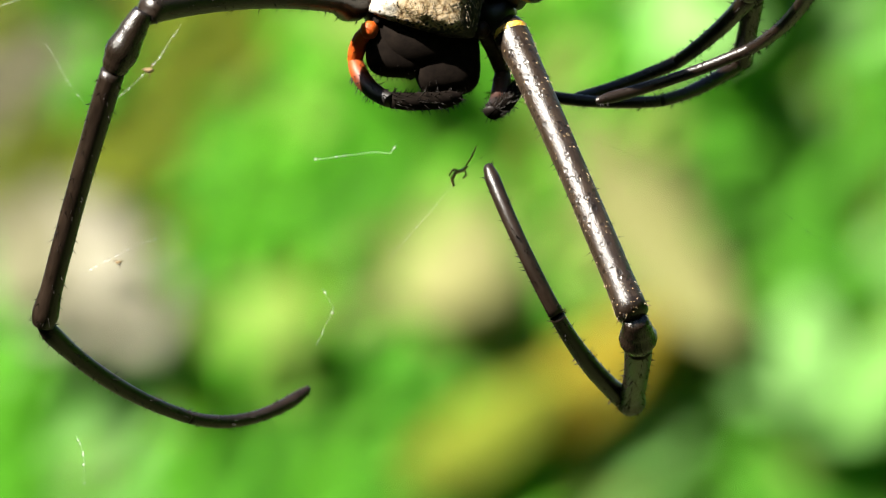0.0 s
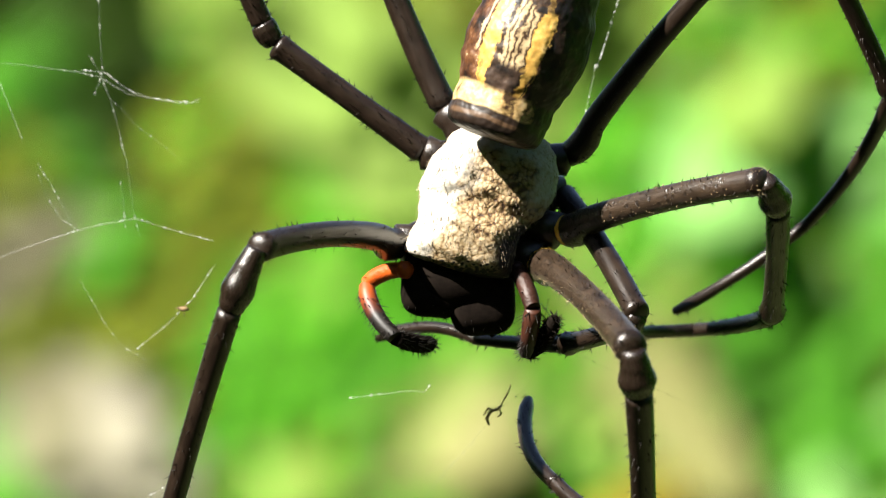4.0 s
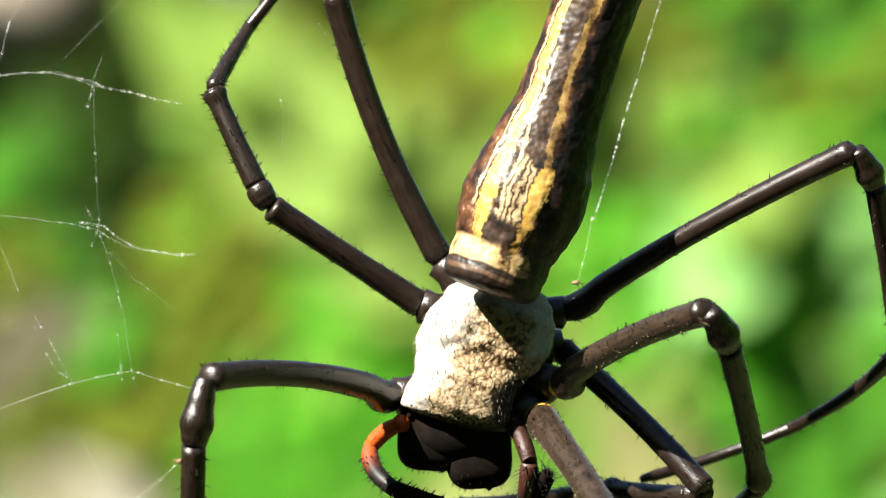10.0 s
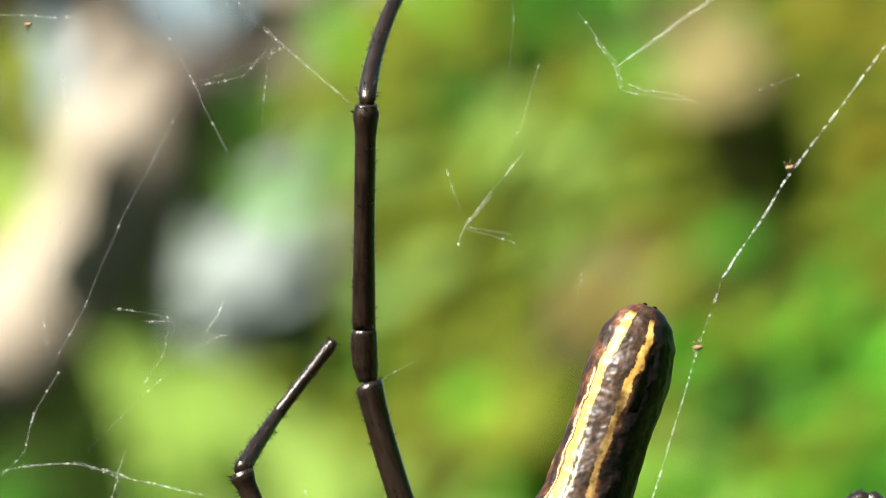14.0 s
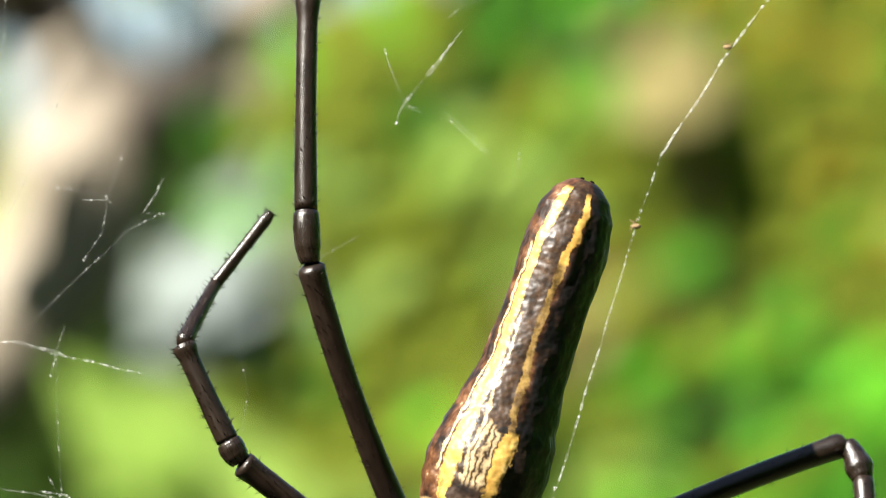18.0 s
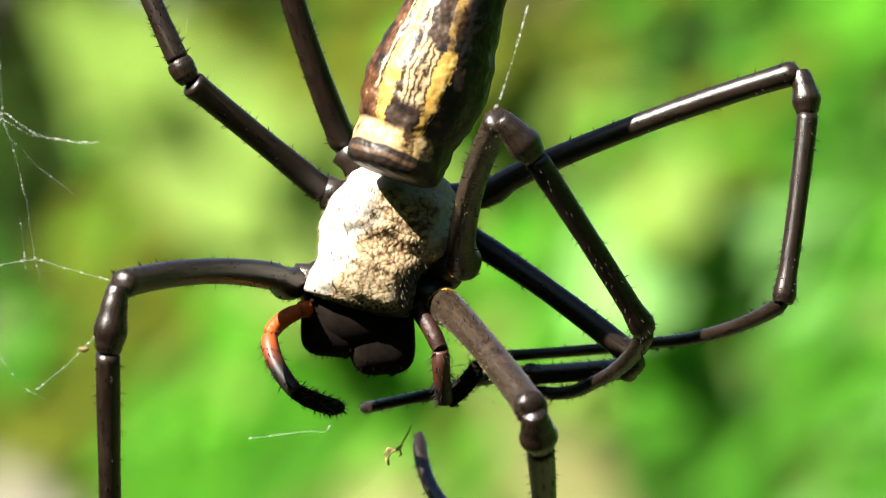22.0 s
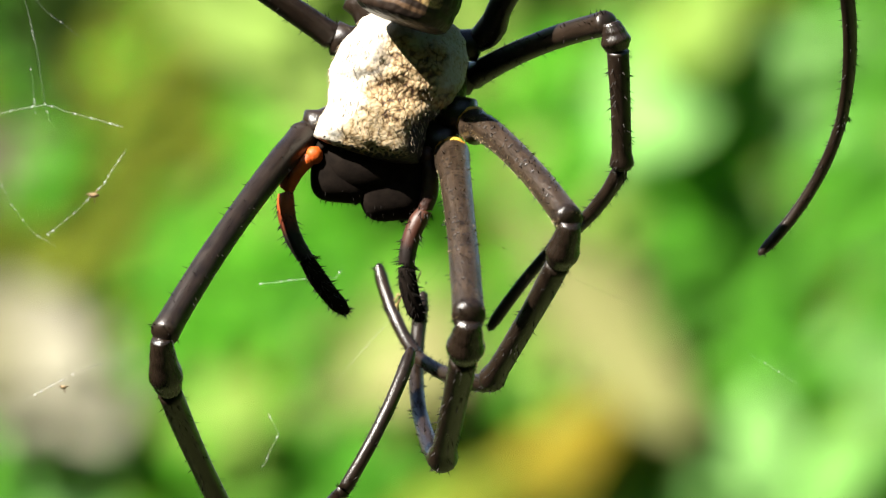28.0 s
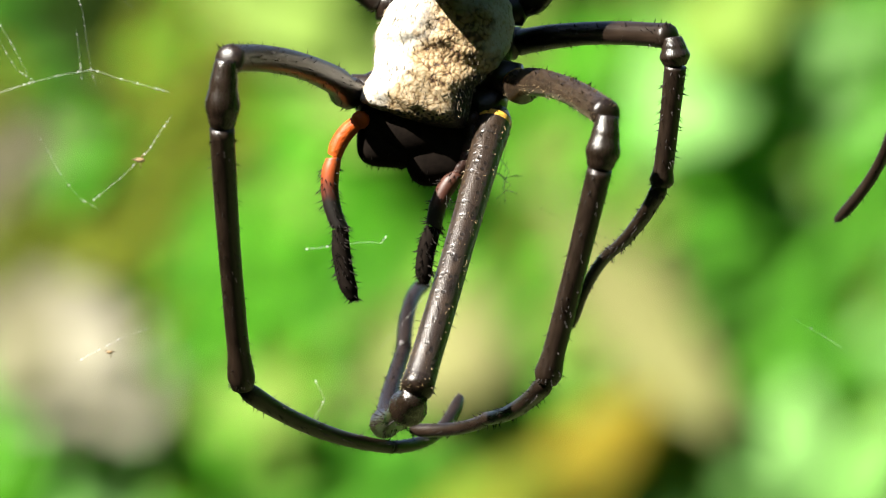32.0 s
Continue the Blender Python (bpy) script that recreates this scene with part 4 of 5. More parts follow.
def beside_limb(u, v):
    """Few leaves hang before the pale trunk and limbs, none in the open corner beyond them."""
    if u < -1120 + 0.2 * (v + 1000) and v < -1000:
        return True
    for limb_line, reach in CLEAR:
        for (a, b), (c, d) in zip(limb_line, limb_line[1:]):
            k = max(0, min(1, ((u - a) * (c - a) + (v - b) * (d - b)) / ((c - a) ** 2 + (d - b) ** 2)))
            if math.hypot(u - a - k * (c - a), v - b - k * (d - b)) < reach:
                return True
    return False


def shrubs():
    feet = {(-100, 700): "leafy shrub with yellowed and bright green leaves", (420, 520): "bright green leafy shrub, out of focus",
            (-560, 640): "bright green shrub with lime leaves in the sun", (-1050, 560): "shrub with green and pale leaves in the sun",
            (150, -420): "fresh green shrub with pale glossy leaves", (-420, -380): "shrub with yellow-green leaves in the sun",
            (-950, -420): "shrub with dry beige and deep green leaves", (200, -1000): "olive and golden leaved shrub, out of focus",
            (-300, -950): "olive shrub with withered brown leaves", (-250, 300): "bright green shrub with one pale yellow leaf",
            (420, -250): "shrub with glossy pale green leaves", (-750, 200): "bright green shrub with a few dry leaves", (-880, -1080): "sparse dark shrub beside a pale limb"}
    plants = {foot: plant(label, foot) for foot, label in feet.items()}

    def owner(u, v):
        return plants[min(plants, key=lambda f: math.hypot(u - f[0], 0.8 * (v - f[1] + 350)))]

    def put(kind, u, v, size, lean, deep=0.0, shape=1, tilt=0.0, pitch=-35):
        leaf(owner(u, v), kind, u, v, size, lean, deep, shape, tilt, pitch)

    # leaves that stand out; the silver ones stand in for bright holes to the sky
    for kind, u, v, size, lean, shape in (
            ("yellow", -30, -20, 540, -38, 4), ("yellow", 30, 70, 340, -36, 4), ("yellow", -376, 30, 250, 12, 3), ("yellow", -330, 90, 190, 40, 1),
            ("gold", -150, 240, 380, 55, 2), ("olive", -320, 330, 340, 58, 2), ("olive", -60, 190, 240, 55, 2), ("pale", 210, 200, 250, 20, 3),
            ("cream", -1020, 10, 260, -35, 0), ("cream", -950, 100, 260, -30, 0), ("lime", -690, 120, 180, -60, 1), ("cream", -1070, 100, 200, 15, 3), ("beige", -1120, 20, 230, 10, 3),
            ("lime", -860, -820, 330, -50, 2), ("lime", -700, -600, 360, -50, 0), ("lime", -600, -500, 340, -46, 0), ("lime", -520, -410, 280, -60, 1),
            ("lime", -640, -720, 330, -48, 0), ("silver", -735, -1085, 230, 60, 1), ("silver", -670, -1060, 160, 20, 3), ("pale", 330, 250, 260, 60, 3),
            ("pale", 60, -420, 260, -30, 3), ("lime", 120, -560, 240, 30, 3), ("brown", 110, -1440, 250, 5, 3), ("olive", -250, -820, 240, 20, 3)):
        put(kind, u, v, size, lean, 0.026, shape, -14, -42 if size < 300 else -24)
    rnd = random.Random(11)
    # a lit outer layer, and sparser leaves behind that close its gaps; dark leaves, coloured for shaded gaps, turn away
    # from the sun
    for step_u, step_v, near, deep, big in ((53, 47, 0.034, 0.037, 140), (210, 190, 0.14, 0.3, 300)):
        for v0 in range(-2000, 640, step_v):
            for u0 in range(-1500, 680, step_u):
                u, v = u0 + rnd.uniform(-0.5, 0.5) * step_u, v0 + rnd.uniform(-0.5, 0.5) * step_v
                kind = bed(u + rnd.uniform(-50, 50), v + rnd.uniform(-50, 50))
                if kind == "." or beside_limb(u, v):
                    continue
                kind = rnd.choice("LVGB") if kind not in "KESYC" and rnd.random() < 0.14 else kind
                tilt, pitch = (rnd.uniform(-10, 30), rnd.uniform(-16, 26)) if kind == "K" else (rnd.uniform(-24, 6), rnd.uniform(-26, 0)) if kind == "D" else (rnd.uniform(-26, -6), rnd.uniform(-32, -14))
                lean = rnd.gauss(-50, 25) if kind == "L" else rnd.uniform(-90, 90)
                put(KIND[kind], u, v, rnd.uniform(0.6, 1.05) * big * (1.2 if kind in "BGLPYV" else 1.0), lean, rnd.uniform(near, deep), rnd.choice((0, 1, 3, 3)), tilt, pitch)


shrubs()


def pale_tree():
    """A slender tree whose smooth pale limbs cross the leafage."""
    tree = thing("tree", "slender tree with smooth pale limbs among the leaves", "tree")

    def wood(name, pts, radii, mat, parent):
        bm = bmesh.new()
        fine, rr = [], []
        for i in range(len(pts) - 1):
            for k in range(6):
                s = k / 6
                p0, p1, p2, p3 = (Vector(pts[max(0, min(len(pts) - 1, i + q))]) for q in (-1, 0, 1, 2))
                fine.append(0.5 * (2 * p1 + (p2 - p0) * s + (2 * p0 - 5 * p1 + 4 * p2 - p3) * s * s + (3 * p1 - p0 - 3 * p2 + p3) * s ** 3))
                rr.append((radii[i] + (radii[i + 1] - radii[i]) * s) * (1 + 0.06 * noise.noise(fine[-1] * 30)))
        fine.append(Vector(pts[-1]))
        rr.append(radii[-1])
        tube(bm, fine, rr, 14)
        return part(name, bm, mat, parent)

    foot = Vector((-0.46, 1.75, GROUND - 0.02))
    fork = far(-1480, -640, 0.095)
    trunk = wood("trunk", [foot, foot.lerp(fork, 0.5) + Vector((-0.05, 0, 0)), fork, far(-1220, -850, 0.075), far(-1040, -1010, 0.075), far(-940, -1180, 0.075), far(-910, -1370, 0.075), far(-935, -1460, 0.105)],
                 [0.034, 0.031, 0.027, 0.024, 0.022, 0.021, 0.019, 0.015], BARK, tree)
    wood("limb", [far(-925, -1430, 0.115), far(-985, -1560, 0.125), far(-1060, -1690, 0.155), far(-1200, -1850, 0.175), far(-1350, -2050, 0.195)], [0.014, 0.014, 0.012, 0.010, 0.009], GREYBARK, trunk)
    wood("limb", [far(-900, -1290, 0.115), far(-815, -1385, 0.05), far(-748, -1458, 0.052)], [0.007, 0.009, 0.0085], DARKBARK, trunk)
    wood("limb", [far(-752, -1452, 0.052), far(-690, -1515, 0.052), far(-600, -1595, 0.052), far(-470, -1700, 0.052), far(-390, -1800, 0.052), far(-300, -2050, 0.052)],
         [0.0065, 0.0080, 0.0085, 0.0080, 0.0070, 0.006], BARK, trunk)
    wood("limb", [far(-1350, -1380, 0.125), far(-1150, -1575, 0.105), far(-970, -1755, 0.075), far(-810, -1920, 0.075), far(-600, -2200, 0.075)], [0.012, 0.016, 0.017, 0.015, 0.012], DARKBARK, trunk)
    wood("limb", [far(-800, -1230, 0.215), far(-690, -1370, 0.175), far(-560, -1480, 0.195)], [0.009, 0.011, 0.007], DARKBARK, trunk)


pale_tree()


def hedge():
    """Dense leafage far behind, with a ragged top that lets the sky through, and an unseen ring added to block low sky.
    """
    rnd = random.Random(21)
    kinds = ["green", "deep", "bright", "olive", "lime", "brown"]
    verts, faces, mats = [], [], []

    def spray(x, y, z, size, lean, turn, pool):
        m = Matrix.Translation((x, y, z)) @ Euler((lean, rnd.uniform(-3.1, 3.1), turn)).to_matrix().to_4x4() @ Matrix.Scale(size, 4)
        n = len(verts)
        verts.extend(m @ Vector(p) for p in ((0, 0, -0.5), (0.3, 0.08, -0.15), (0.26, 0.04, 0.2), (0, -0.1, 0.55), (-0.26, 0.04, 0.2), (-0.3, 0.08, -0.15), (0, 0, 0)))
        faces.extend(((n, n + 1, n + 6), (n + 1, n + 2, n + 6), (n + 2, n + 3, n + 6), (n + 3, n + 4, n + 6), (n + 4, n + 5, n + 6), (n + 5, n, n + 6)))
        mats.extend([rnd.choice(pool)] * 6)

    for _ in range(6500):
        x = rnd.gauss(0.1, 0.95)
        y = 2.55 + 0.12 * x * x + rnd.uniform(-0.42, 0.5)
        z = GROUND + rnd.random() ** 0.9 * (1.38 - 0.10 * x * x + 0.16 * noise.noise(Vector((x * 3, 0, 3))) - 0.5 * max(0, y - 2.8))
        if z < GROUND:
            continue
        spray(x, y, z, rnd.uniform(0.05, 0.11), rnd.uniform(-0.9, 0.3), rnd.uniform(-0.8, 0.8), (3, 3, 1, 0, 5, 4) if z > -0.10 else (0, 0, 1, 1, 2, 4))
    # unseen shrubs added at the sides and behind to cut sky light, higher farther out
    for _ in range(17000):
        a = radians(rnd.uniform(-236, 56))
        ring = Vector((math.cos(a), math.sin(a), 0))
        r = 3.0 + 0.6 * noise.noise(ring * 2.3) + 2.0 * rnd.random() ** 1.3
        spot = ring * r
        top = (1.15 + 0.66 * r) * (0.84 + 0.16 * noise.noise(spot * 1.4) + 0.10 * noise.noise(spot * 4))
        spray(spot.x, spot.y, GROUND + rnd.random() ** 0.8 * top, rnd.uniform(0.14, 0.34), rnd.uniform(-0.8, 0.6), a + math.pi / 2 + rnd.uniform(-0.9, 0.9), (0, 1, 1, 1, 3, 2))
    me = bpy.data.meshes.new("hedge")
    me.from_pydata(verts, [], faces)
    for k in kinds:
        me.materials.append(LEAVES[k])
    me.polygons.foreach_set("material_index", mats)
    me.update()
    return tagged(new("hedge", me), "dense green hedge, with unseen ring of shrubs added to block sky", "hedge", "", "stuff")


hedge()


def ground():
    bm = bmesh.new()
    n = 60
    rows = []
    for i in range(n + 1):
        row = []
        for j in range(n + 1):
            a, b = (i / n - 0.5) * 2, (j / n - 0.5) * 2
            x, y = math.copysign(abs(a) ** 4, a) * 900 + a * 3, math.copysign(abs(b) ** 4, b) * 900 + b * 3
            row.append(bm.verts.new((x, y, GROUND + 0.02 * noise.noise(Vector((x * 2, y * 2, 0))))))
        rows.append(row)
    for a, b in zip(rows, rows[1:]):
        for j in range(n):
            bm.faces.new((a[j], b[j], b[j + 1], a[j + 1])).smooth = True
    me = bpy.data.meshes.new("ground")
    bm.to_mesh(me)
    bm.free()
    me.materials.append(SOIL)
    tagged(new("ground", me), "earth ground with leaf litter and low weeds", "ground", "", "structure")


ground()

# ---- how the legs and palps move ----
def step(chain, t, *joints):
    chain["rows"][t] = [Vector(j) for j in joints]


def glide(rows, t):
    """Joint places at t, on a smooth curve through the rows."""
    ts = sorted(rows)
    if t <= ts[0] or t >= ts[-1]:
        return rows[ts[0] if t <= ts[0] else ts[-1]]
    i = max(k for k in range(len(ts)) if ts[k] <= t)
    a, b = ts[i], ts[i + 1]
    k = (t - a) / (b - a)
    before, after = ts[max(0, i - 1)], ts[min(len(ts) - 1, i + 2)]
    out = []
    for p0, p, q, q1 in zip(rows[before], rows[a], rows[b], rows[after]):
        # slopes at both ends, held where a joint turns back
        m0, m1 = ((q - p0) * (b - a) / (b - before), (q1 - p) * (b - a) / (after - a))
        for c in range(3):
            if (p[c] - p0[c]) * (q[c] - p[c]) <= 0:
                m0[c] = 0.0
            if (q[c] - p[c]) * (q1[c] - q[c]) <= 0:
                m1[c] = 0.0
        out.append(p * (2 * k ** 3 - 3 * k * k + 1) + m0 * (k ** 3 - 2 * k * k + k) + q * (3 * k * k - 2 * k ** 3) + m1 * (k ** 3 - k * k))
    return out


def bone(at, way, outer):
    z = way.normalized()
    y = (outer - z * outer.dot(z))
    y = y.normalized() if y.length > 1e-4 else z.orthogonal().normalized()
    x = y.cross(z)
    m = Matrix((x, y, z)).transposed().to_4x4()
    m.translation = at * U
    return m


def stride(chain, jaws=False):
    """Key every segment so that the joints stay closed."""
    times = sorted(set(chain["rows"]) | {0.0, 32.0} | {k / 4 for k in range(129)})
    keys = [[] for _ in chain["segs"]]
    for t in times:
        at = chain["hip"]
        js = glide(chain["rows"], t)
        pts = [at] + js
        ways = [(b - a).normalized() for a, b in zip(pts, pts[1:])]
        if not jaws:
            f, pat, tib = chain["lengths"][:3]
            knee = at + ways[0] * f
            whole = pat + tib
            ankle = knee + ways[1] * whole
            pway = (ways[1] * 0.8 + ways[0] * 0.2).normalized()
            mid = knee + pway * pat
            ways = [ways[0], pway, (ankle - mid).normalized(), ways[2], ways[3]]
        outs = []
        for i, w in enumerate(ways):
            nxt, prv = ways[min(i + 1, len(ways) - 1)], ways[max(i - 1, 0)]
            outs.append(prv - nxt + Vector((0, -0.05, 0.02)))
        for i, (w, n, o) in enumerate(zip(ways, chain["lengths"], outs)):
            keys[i].append((t, bone(at, w, o)))
            at = at + w * n
    for seg, rows in zip(chain["segs"], keys):
        walk(seg, rows)


def motions():
    step(l1, 0.0, (-439, -351, 18), (-626, -123, -533), (-380, 142, -704), (-165, 333, -659))
    step(l1, 1.0, (-433, -356, 26), (-624, -145, -530), (-363, 101, -707), (-151, 292, -654))
    step(l1, 1.5, (-434, -355, 30), (-620, -154, -532), (-364, 100, -704), (-138, 274, -652))
    step(l1, 2.0, (-426, -362, 29), (-612, -162, -533), (-361, 106, -692), (-152, 302, -648))
    step(l1, 2.5, (-381, -396, 31), (-599, -212, -525), (-344, 58, -673), (-151, 269, -629))
    step(l1, 3.0, (-339, -422, 31), (-583, -320, -535), (-343, -39, -687), (-116, 138, -649))
    step(l1, 3.5, (-295, -444, 20), (-518, -223, -520), (-285, 64, -672), (-67, 253, -645))
    step(l1, 4.0, (-303, -441, 27), (-482, -195, -519), (-258, 104, -662), (-39, 292, -634))
    step(l1, 4.5, (-363, -408, 35), (-478, -193, -540), (-249, 107, -673), (-20, 280, -634))
    step(l1, 6.5, (-354, -413, 26), (-447, -243, -568), (-257, 93, -671), (5, 213, -635))
    step(l1, 7.0, (-375, -400, 20), (-444, -222, -575), (-253, 114, -678), (9, 232, -637))
    step(l1, 7.5, (-381, -396, 15), (-440, -216, -581), (-249, 120, -684), (13, 238, -644))
    step(l1, 8.0, (-359, -410, 22), (-427, -247, -577), (-236, 89, -681), (25, 208, -640))
    step(l1, 8.5, (-336, -424, 20), (-410, -247, -575), (-218, 89, -679), (43, 206, -634))
    step(l1, 9.0, (-354, -414, 28), (-412, -265, -576), (-221, 72, -676), (40, 188, -626))
    step(l1, 9.5, (-377, -399, 40), (-415, -265, -569), (-224, 73, -664), (42, 174, -609))
    step(l1, 10.0, (-386, -392, 72), (-409, -256, -538), (-218, 83, -633), (48, 183, -577))
    step(l1, 10.5, (-390, -389, 72), (-404, -219, -529), (-211, 115, -636), (56, 214, -581))
    step(l1, 12.0, (-396, -384, 75), (-409, -209, -525), (-213, 123, -630), (55, 219, -574))
    step(l1, 12.5, (-362, -408, 67), (-370, -227, -531), (-180, 110, -633), (87, 207, -576))
    step(l1, 13.0, (-362, -408, 57), (-366, -228, -541), (-172, 106, -644), (91, 216, -588))
    step(l1, 18.5, (-354, -414, 42), (-362, -257, -563), (-169, 89, -622), (97, 148, -523))
    step(l1, 19.0, (-251, -462, 24), (-263, -301, -580), (-69, 45, -629), (192, 124, -531))
    step(l1, 19.5, (-305, -440, 30), (-314, -251, -566), (-110, 88, -624), (151, 148, -513))
    step(l1, 20.0, (-337, -424, 34), (-340, -269, -571), (-137, 74, -609), (124, 113, -490))
    step(l1, 20.5, (-346, -418, 34), (-355, -248, -567), (-148, 92, -606), (113, 128, -487))
    step(l1, 21.0, (-348, -417, 29), (-362, -233, -568), (-155, 107, -606), (107, 142, -486))
    step(l1, 21.5, (-355, -413, 32), (-372, -245, -570), (-162, 93, -609), (97, 95, -479))
    step(l1, 22.0, (-369, -404, 26), (-379, -237, -576), (-162, 98, -605), (97, 99, -476))
    step(l1, 22.5, (-353, -414, 30), (-377, -249, -572), (-161, 87, -592), (98, 89, -463))
    step(l1, 23.0, (-314, -436, 29), (-363, -244, -564), (-152, 95, -585), (103, 98, -447))
    step(l1, 23.5, (-323, -431, 31), (-353, -267, -571), (-127, 63, -592), (89, 188, -444))
    step(l1, 24.0, (-353, -414, 35), (-348, -251, -568), (-76, 39, -617), (140, 44, -423))
    step(l1, 24.5, (-363, -408, 33), (-309, -254, -570), (-22, 24, -560), (200, 28, -373))
    step(l1, 25.0, (-379, -398, 39), (-291, -243, -560), (7, 24, -554), (245, 27, -388))
    step(l1, 25.5, (-379, -398, 37), (-271, -237, -557), (27, 29, -556), (281, 30, -416))
    step(l1, 27.5, (-325, -331, -260), (-207, 103, -694), (17, -209, -583), (161, -123, -346))
    step(l1, 28.0, (-315, -275, -331), (-182, 201, -713), (2, -135, -601), (122, -47, -352))
    step(l1, 28.5, (-304, -197, -398), (-164, 268, -791), (-18, -67, -628), (99, 22, -378))
    step(l1, 29.0, (-301, -124, -436), (-155, 345, -822), (-24, 15, -639), (87, 103, -385))
    step(l1, 29.5, (-307, -105, -440), (-162, 372, -817), (-35, 40, -633), (76, 128, -380))
    step(l1, 30.0, (-316, -14, -460), (-165, 470, -824), (-38, 145, -629), (91, 110, -372))
    step(l1, 30.5, (-357, -169, -381), (-223, 307, -764), (-76, -33, -612), (81, 39, -379))
    step(l1, 30.8, (-364, -407, 12), (-348, -212, -582), (-106, 12, -808), (145, 157, -823))
    step(l1, 31.0, (-308, -426, 152), (-338, -218, -436), (-95, 6, -662), (156, 151, -677))
    step(l1, 31.2, (-271, -413, 243), (-324, -82, -284), (-82, 142, -510), (169, 288, -525))
    step(l1, 31.5, (-138, -387, 361), (-257, -78, -169), (-39, 4, -494), (146, 155, -659))
    step(l1, 31.7, (-246, -436, 209), (-275, -153, -347), (-56, -70, -672), (129, 81, -836))
    step(l1, 32.0, (-279, -449, 88), (-256, -199, -484), (0, 88, -595), (126, 334, -510))
    step(l3, 0.0, (-290, 76, 382), (-382, 50, 597), (-323, 190, 711), (-221, 192, 841))
    step(l3, 3.0, (-299, 80, 369), (-391, 40, 581), (-328, 176, 698), (-227, 185, 828))
    step(l3, 4.0, (-284, 79, 392), (-381, 40, 602), (-323, 181, 714), (-220, 189, 844))
    step(l3, 9.0, (-283, 15, 377), (-387, 80, 578), (-327, 214, 699), (-225, 209, 828))
    step(l3, 10.5, (-285, 14, 374), (-384, 38, 586), (-323, 177, 700), (-221, 192, 829))
    step(l3, 11.0, (-270, -10, 385), (-376, 21, 592), (-320, 165, 702), (-224, 184, 835))
    step(l3, 12.0, (-278, 47, 395), (-378, 10, 604), (-312, 152, 711), (-207, 167, 838))
    step(l3, 13.0, (-286, 55, 386), (-383, 44, 599), (-317, 186, 707), (-215, 180, 837))
    step(l3, 18.5, (-269, 10, 394), (-373, 27, 605), (-319, 168, 721), (-218, 180, 851))
    step(l3, 20.0, (-267, -16, 386), (-372, 7, 594), (-319, 144, 715), (-218, 160, 845))
    step(l3, 23.0, (-250, -40, 392), (-345, -10, 605), (-294, 134, 718), (-197, 152, 851))
    step(l3, 25.0, (-283, -2, 370), (-374, 20, 585), (-320, 160, 702), (-222, 175, 834))
    step(l3, 32.0, (-275, 5, 386), (-375, 28, 597), (-319, 170, 710), (-221, 183, 842))
    step(l4, 0.0, (-152, 133, 765), (-160, 9, 1249), (-72, 281, 1529), (76, 254, 1729))
    step(l4, 10.5, (-171, 79, 757), (-165, 4, 1251), (-76, 280, 1526), (74, 258, 1725))
    step(l4, 11.0, (-152, 12, 755), (-160, 48, 1254), (-69, 325, 1528), (78, 302, 1729))
    step(l4, 11.5, (-119, -21, 758), (-130, 44, 1254), (-48, 323, 1528), (94, 299, 1733))
    step(l4, 12.0, (-153, 124, 764), (-160, 18, 1253), (-68, 291, 1530), (79, 266, 1731))
    step(l4, 13.0, (-163, 83, 760), (-166, 28, 1257), (-68, 296, 1537), (82, 272, 1736))
    step(l4, 13.5, (-174, 89, 756), (-176, 52, 1255), (-75, 318, 1536), (76, 294, 1734))
    step(l4, 14.0, (-157, 91, 763), (-160, -30, 1248), (-69, 246, 1523), (77, 223, 1724))
    step(l4, 15.0, (-154, 92, 764), (-153, 1, 1256), (-67, 278, 1531), (80, 255, 1732))
    step(l4, 15.5, (-112, -38, 755), (-104, 36, 1250), (7, 170, 1610), (146, 246, 1803))
    step(l4, 17.5, (-160, -36, 740), (-161, 46, 1233), (-40, 281, 1533), (102, 253, 1737))
    step(l4, 18.5, (-126, -31, 753), (-136, 41, 1248), (-41, 298, 1539), (99, 269, 1744))
    step(l4, 19.0, (-87, -41, 760), (-111, 23, 1256), (-21, 291, 1539), (114, 262, 1747))
    step(l4, 20.0, (-125, -20, 757), (-141, 22, 1255), (-52, 291, 1537), (92, 263, 1739))
    step(l4, 32.0, (-140, 0, 757), (-151, 49, 1254), (-63, 320, 1535), (87, 293, 1734))
    step(r1, 0.0, (413, -246, -517), (413, 174, -678), (279, -40, -516), (156, 20, -249))
    step(r1, 0.5, (411, -249, -516), (409, 171, -678), (277, -41, -513), (159, 49, -252))
    step(r1, 1.0, (395, -257, -518), (399, 163, -681), (250, 9, -471), (161, 188, -247))
    step(r1, 1.5, (383, -279, -509), (387, 138, -677), (234, -4, -462), (155, 180, -238))
    step(r1, 2.0, (375, -304, -495), (384, 111, -670), (226, -40, -464), (151, 151, -245))
    step(r1, 2.5, (395, -360, -442), (405, 53, -620), (236, -135, -459), (161, 67, -251))
    step(r1, 3.0, (383, -461, -328), (403, -65, -542), (232, 163, -449), (152, -47, -250))
    step(r1, 3.5, (363, -535, -187), (395, -220, -506), (220, 6, -415), (157, 251, -254))
    step(r1, 4.0, (340, -553, -147), (366, -256, -484), (217, -12, -391), (169, 244, -243))
    step(r1, 4.5, (340, -496, -294), (373, -102, -509), (212, 123, -395), (156, 374, -240))
    step(r1, 6.5, (354, -500, -279), (387, -106, -494), (212, 108, -380), (174, 380, -257))
    step(r1, 7.0, (333, -517, -256), (356, -127, -480), (205, 106, -367), (162, 378, -246))
    step(r1, 7.5, (337, -504, -280), (366, -107, -490), (209, 117, -367), (167, 388, -244))
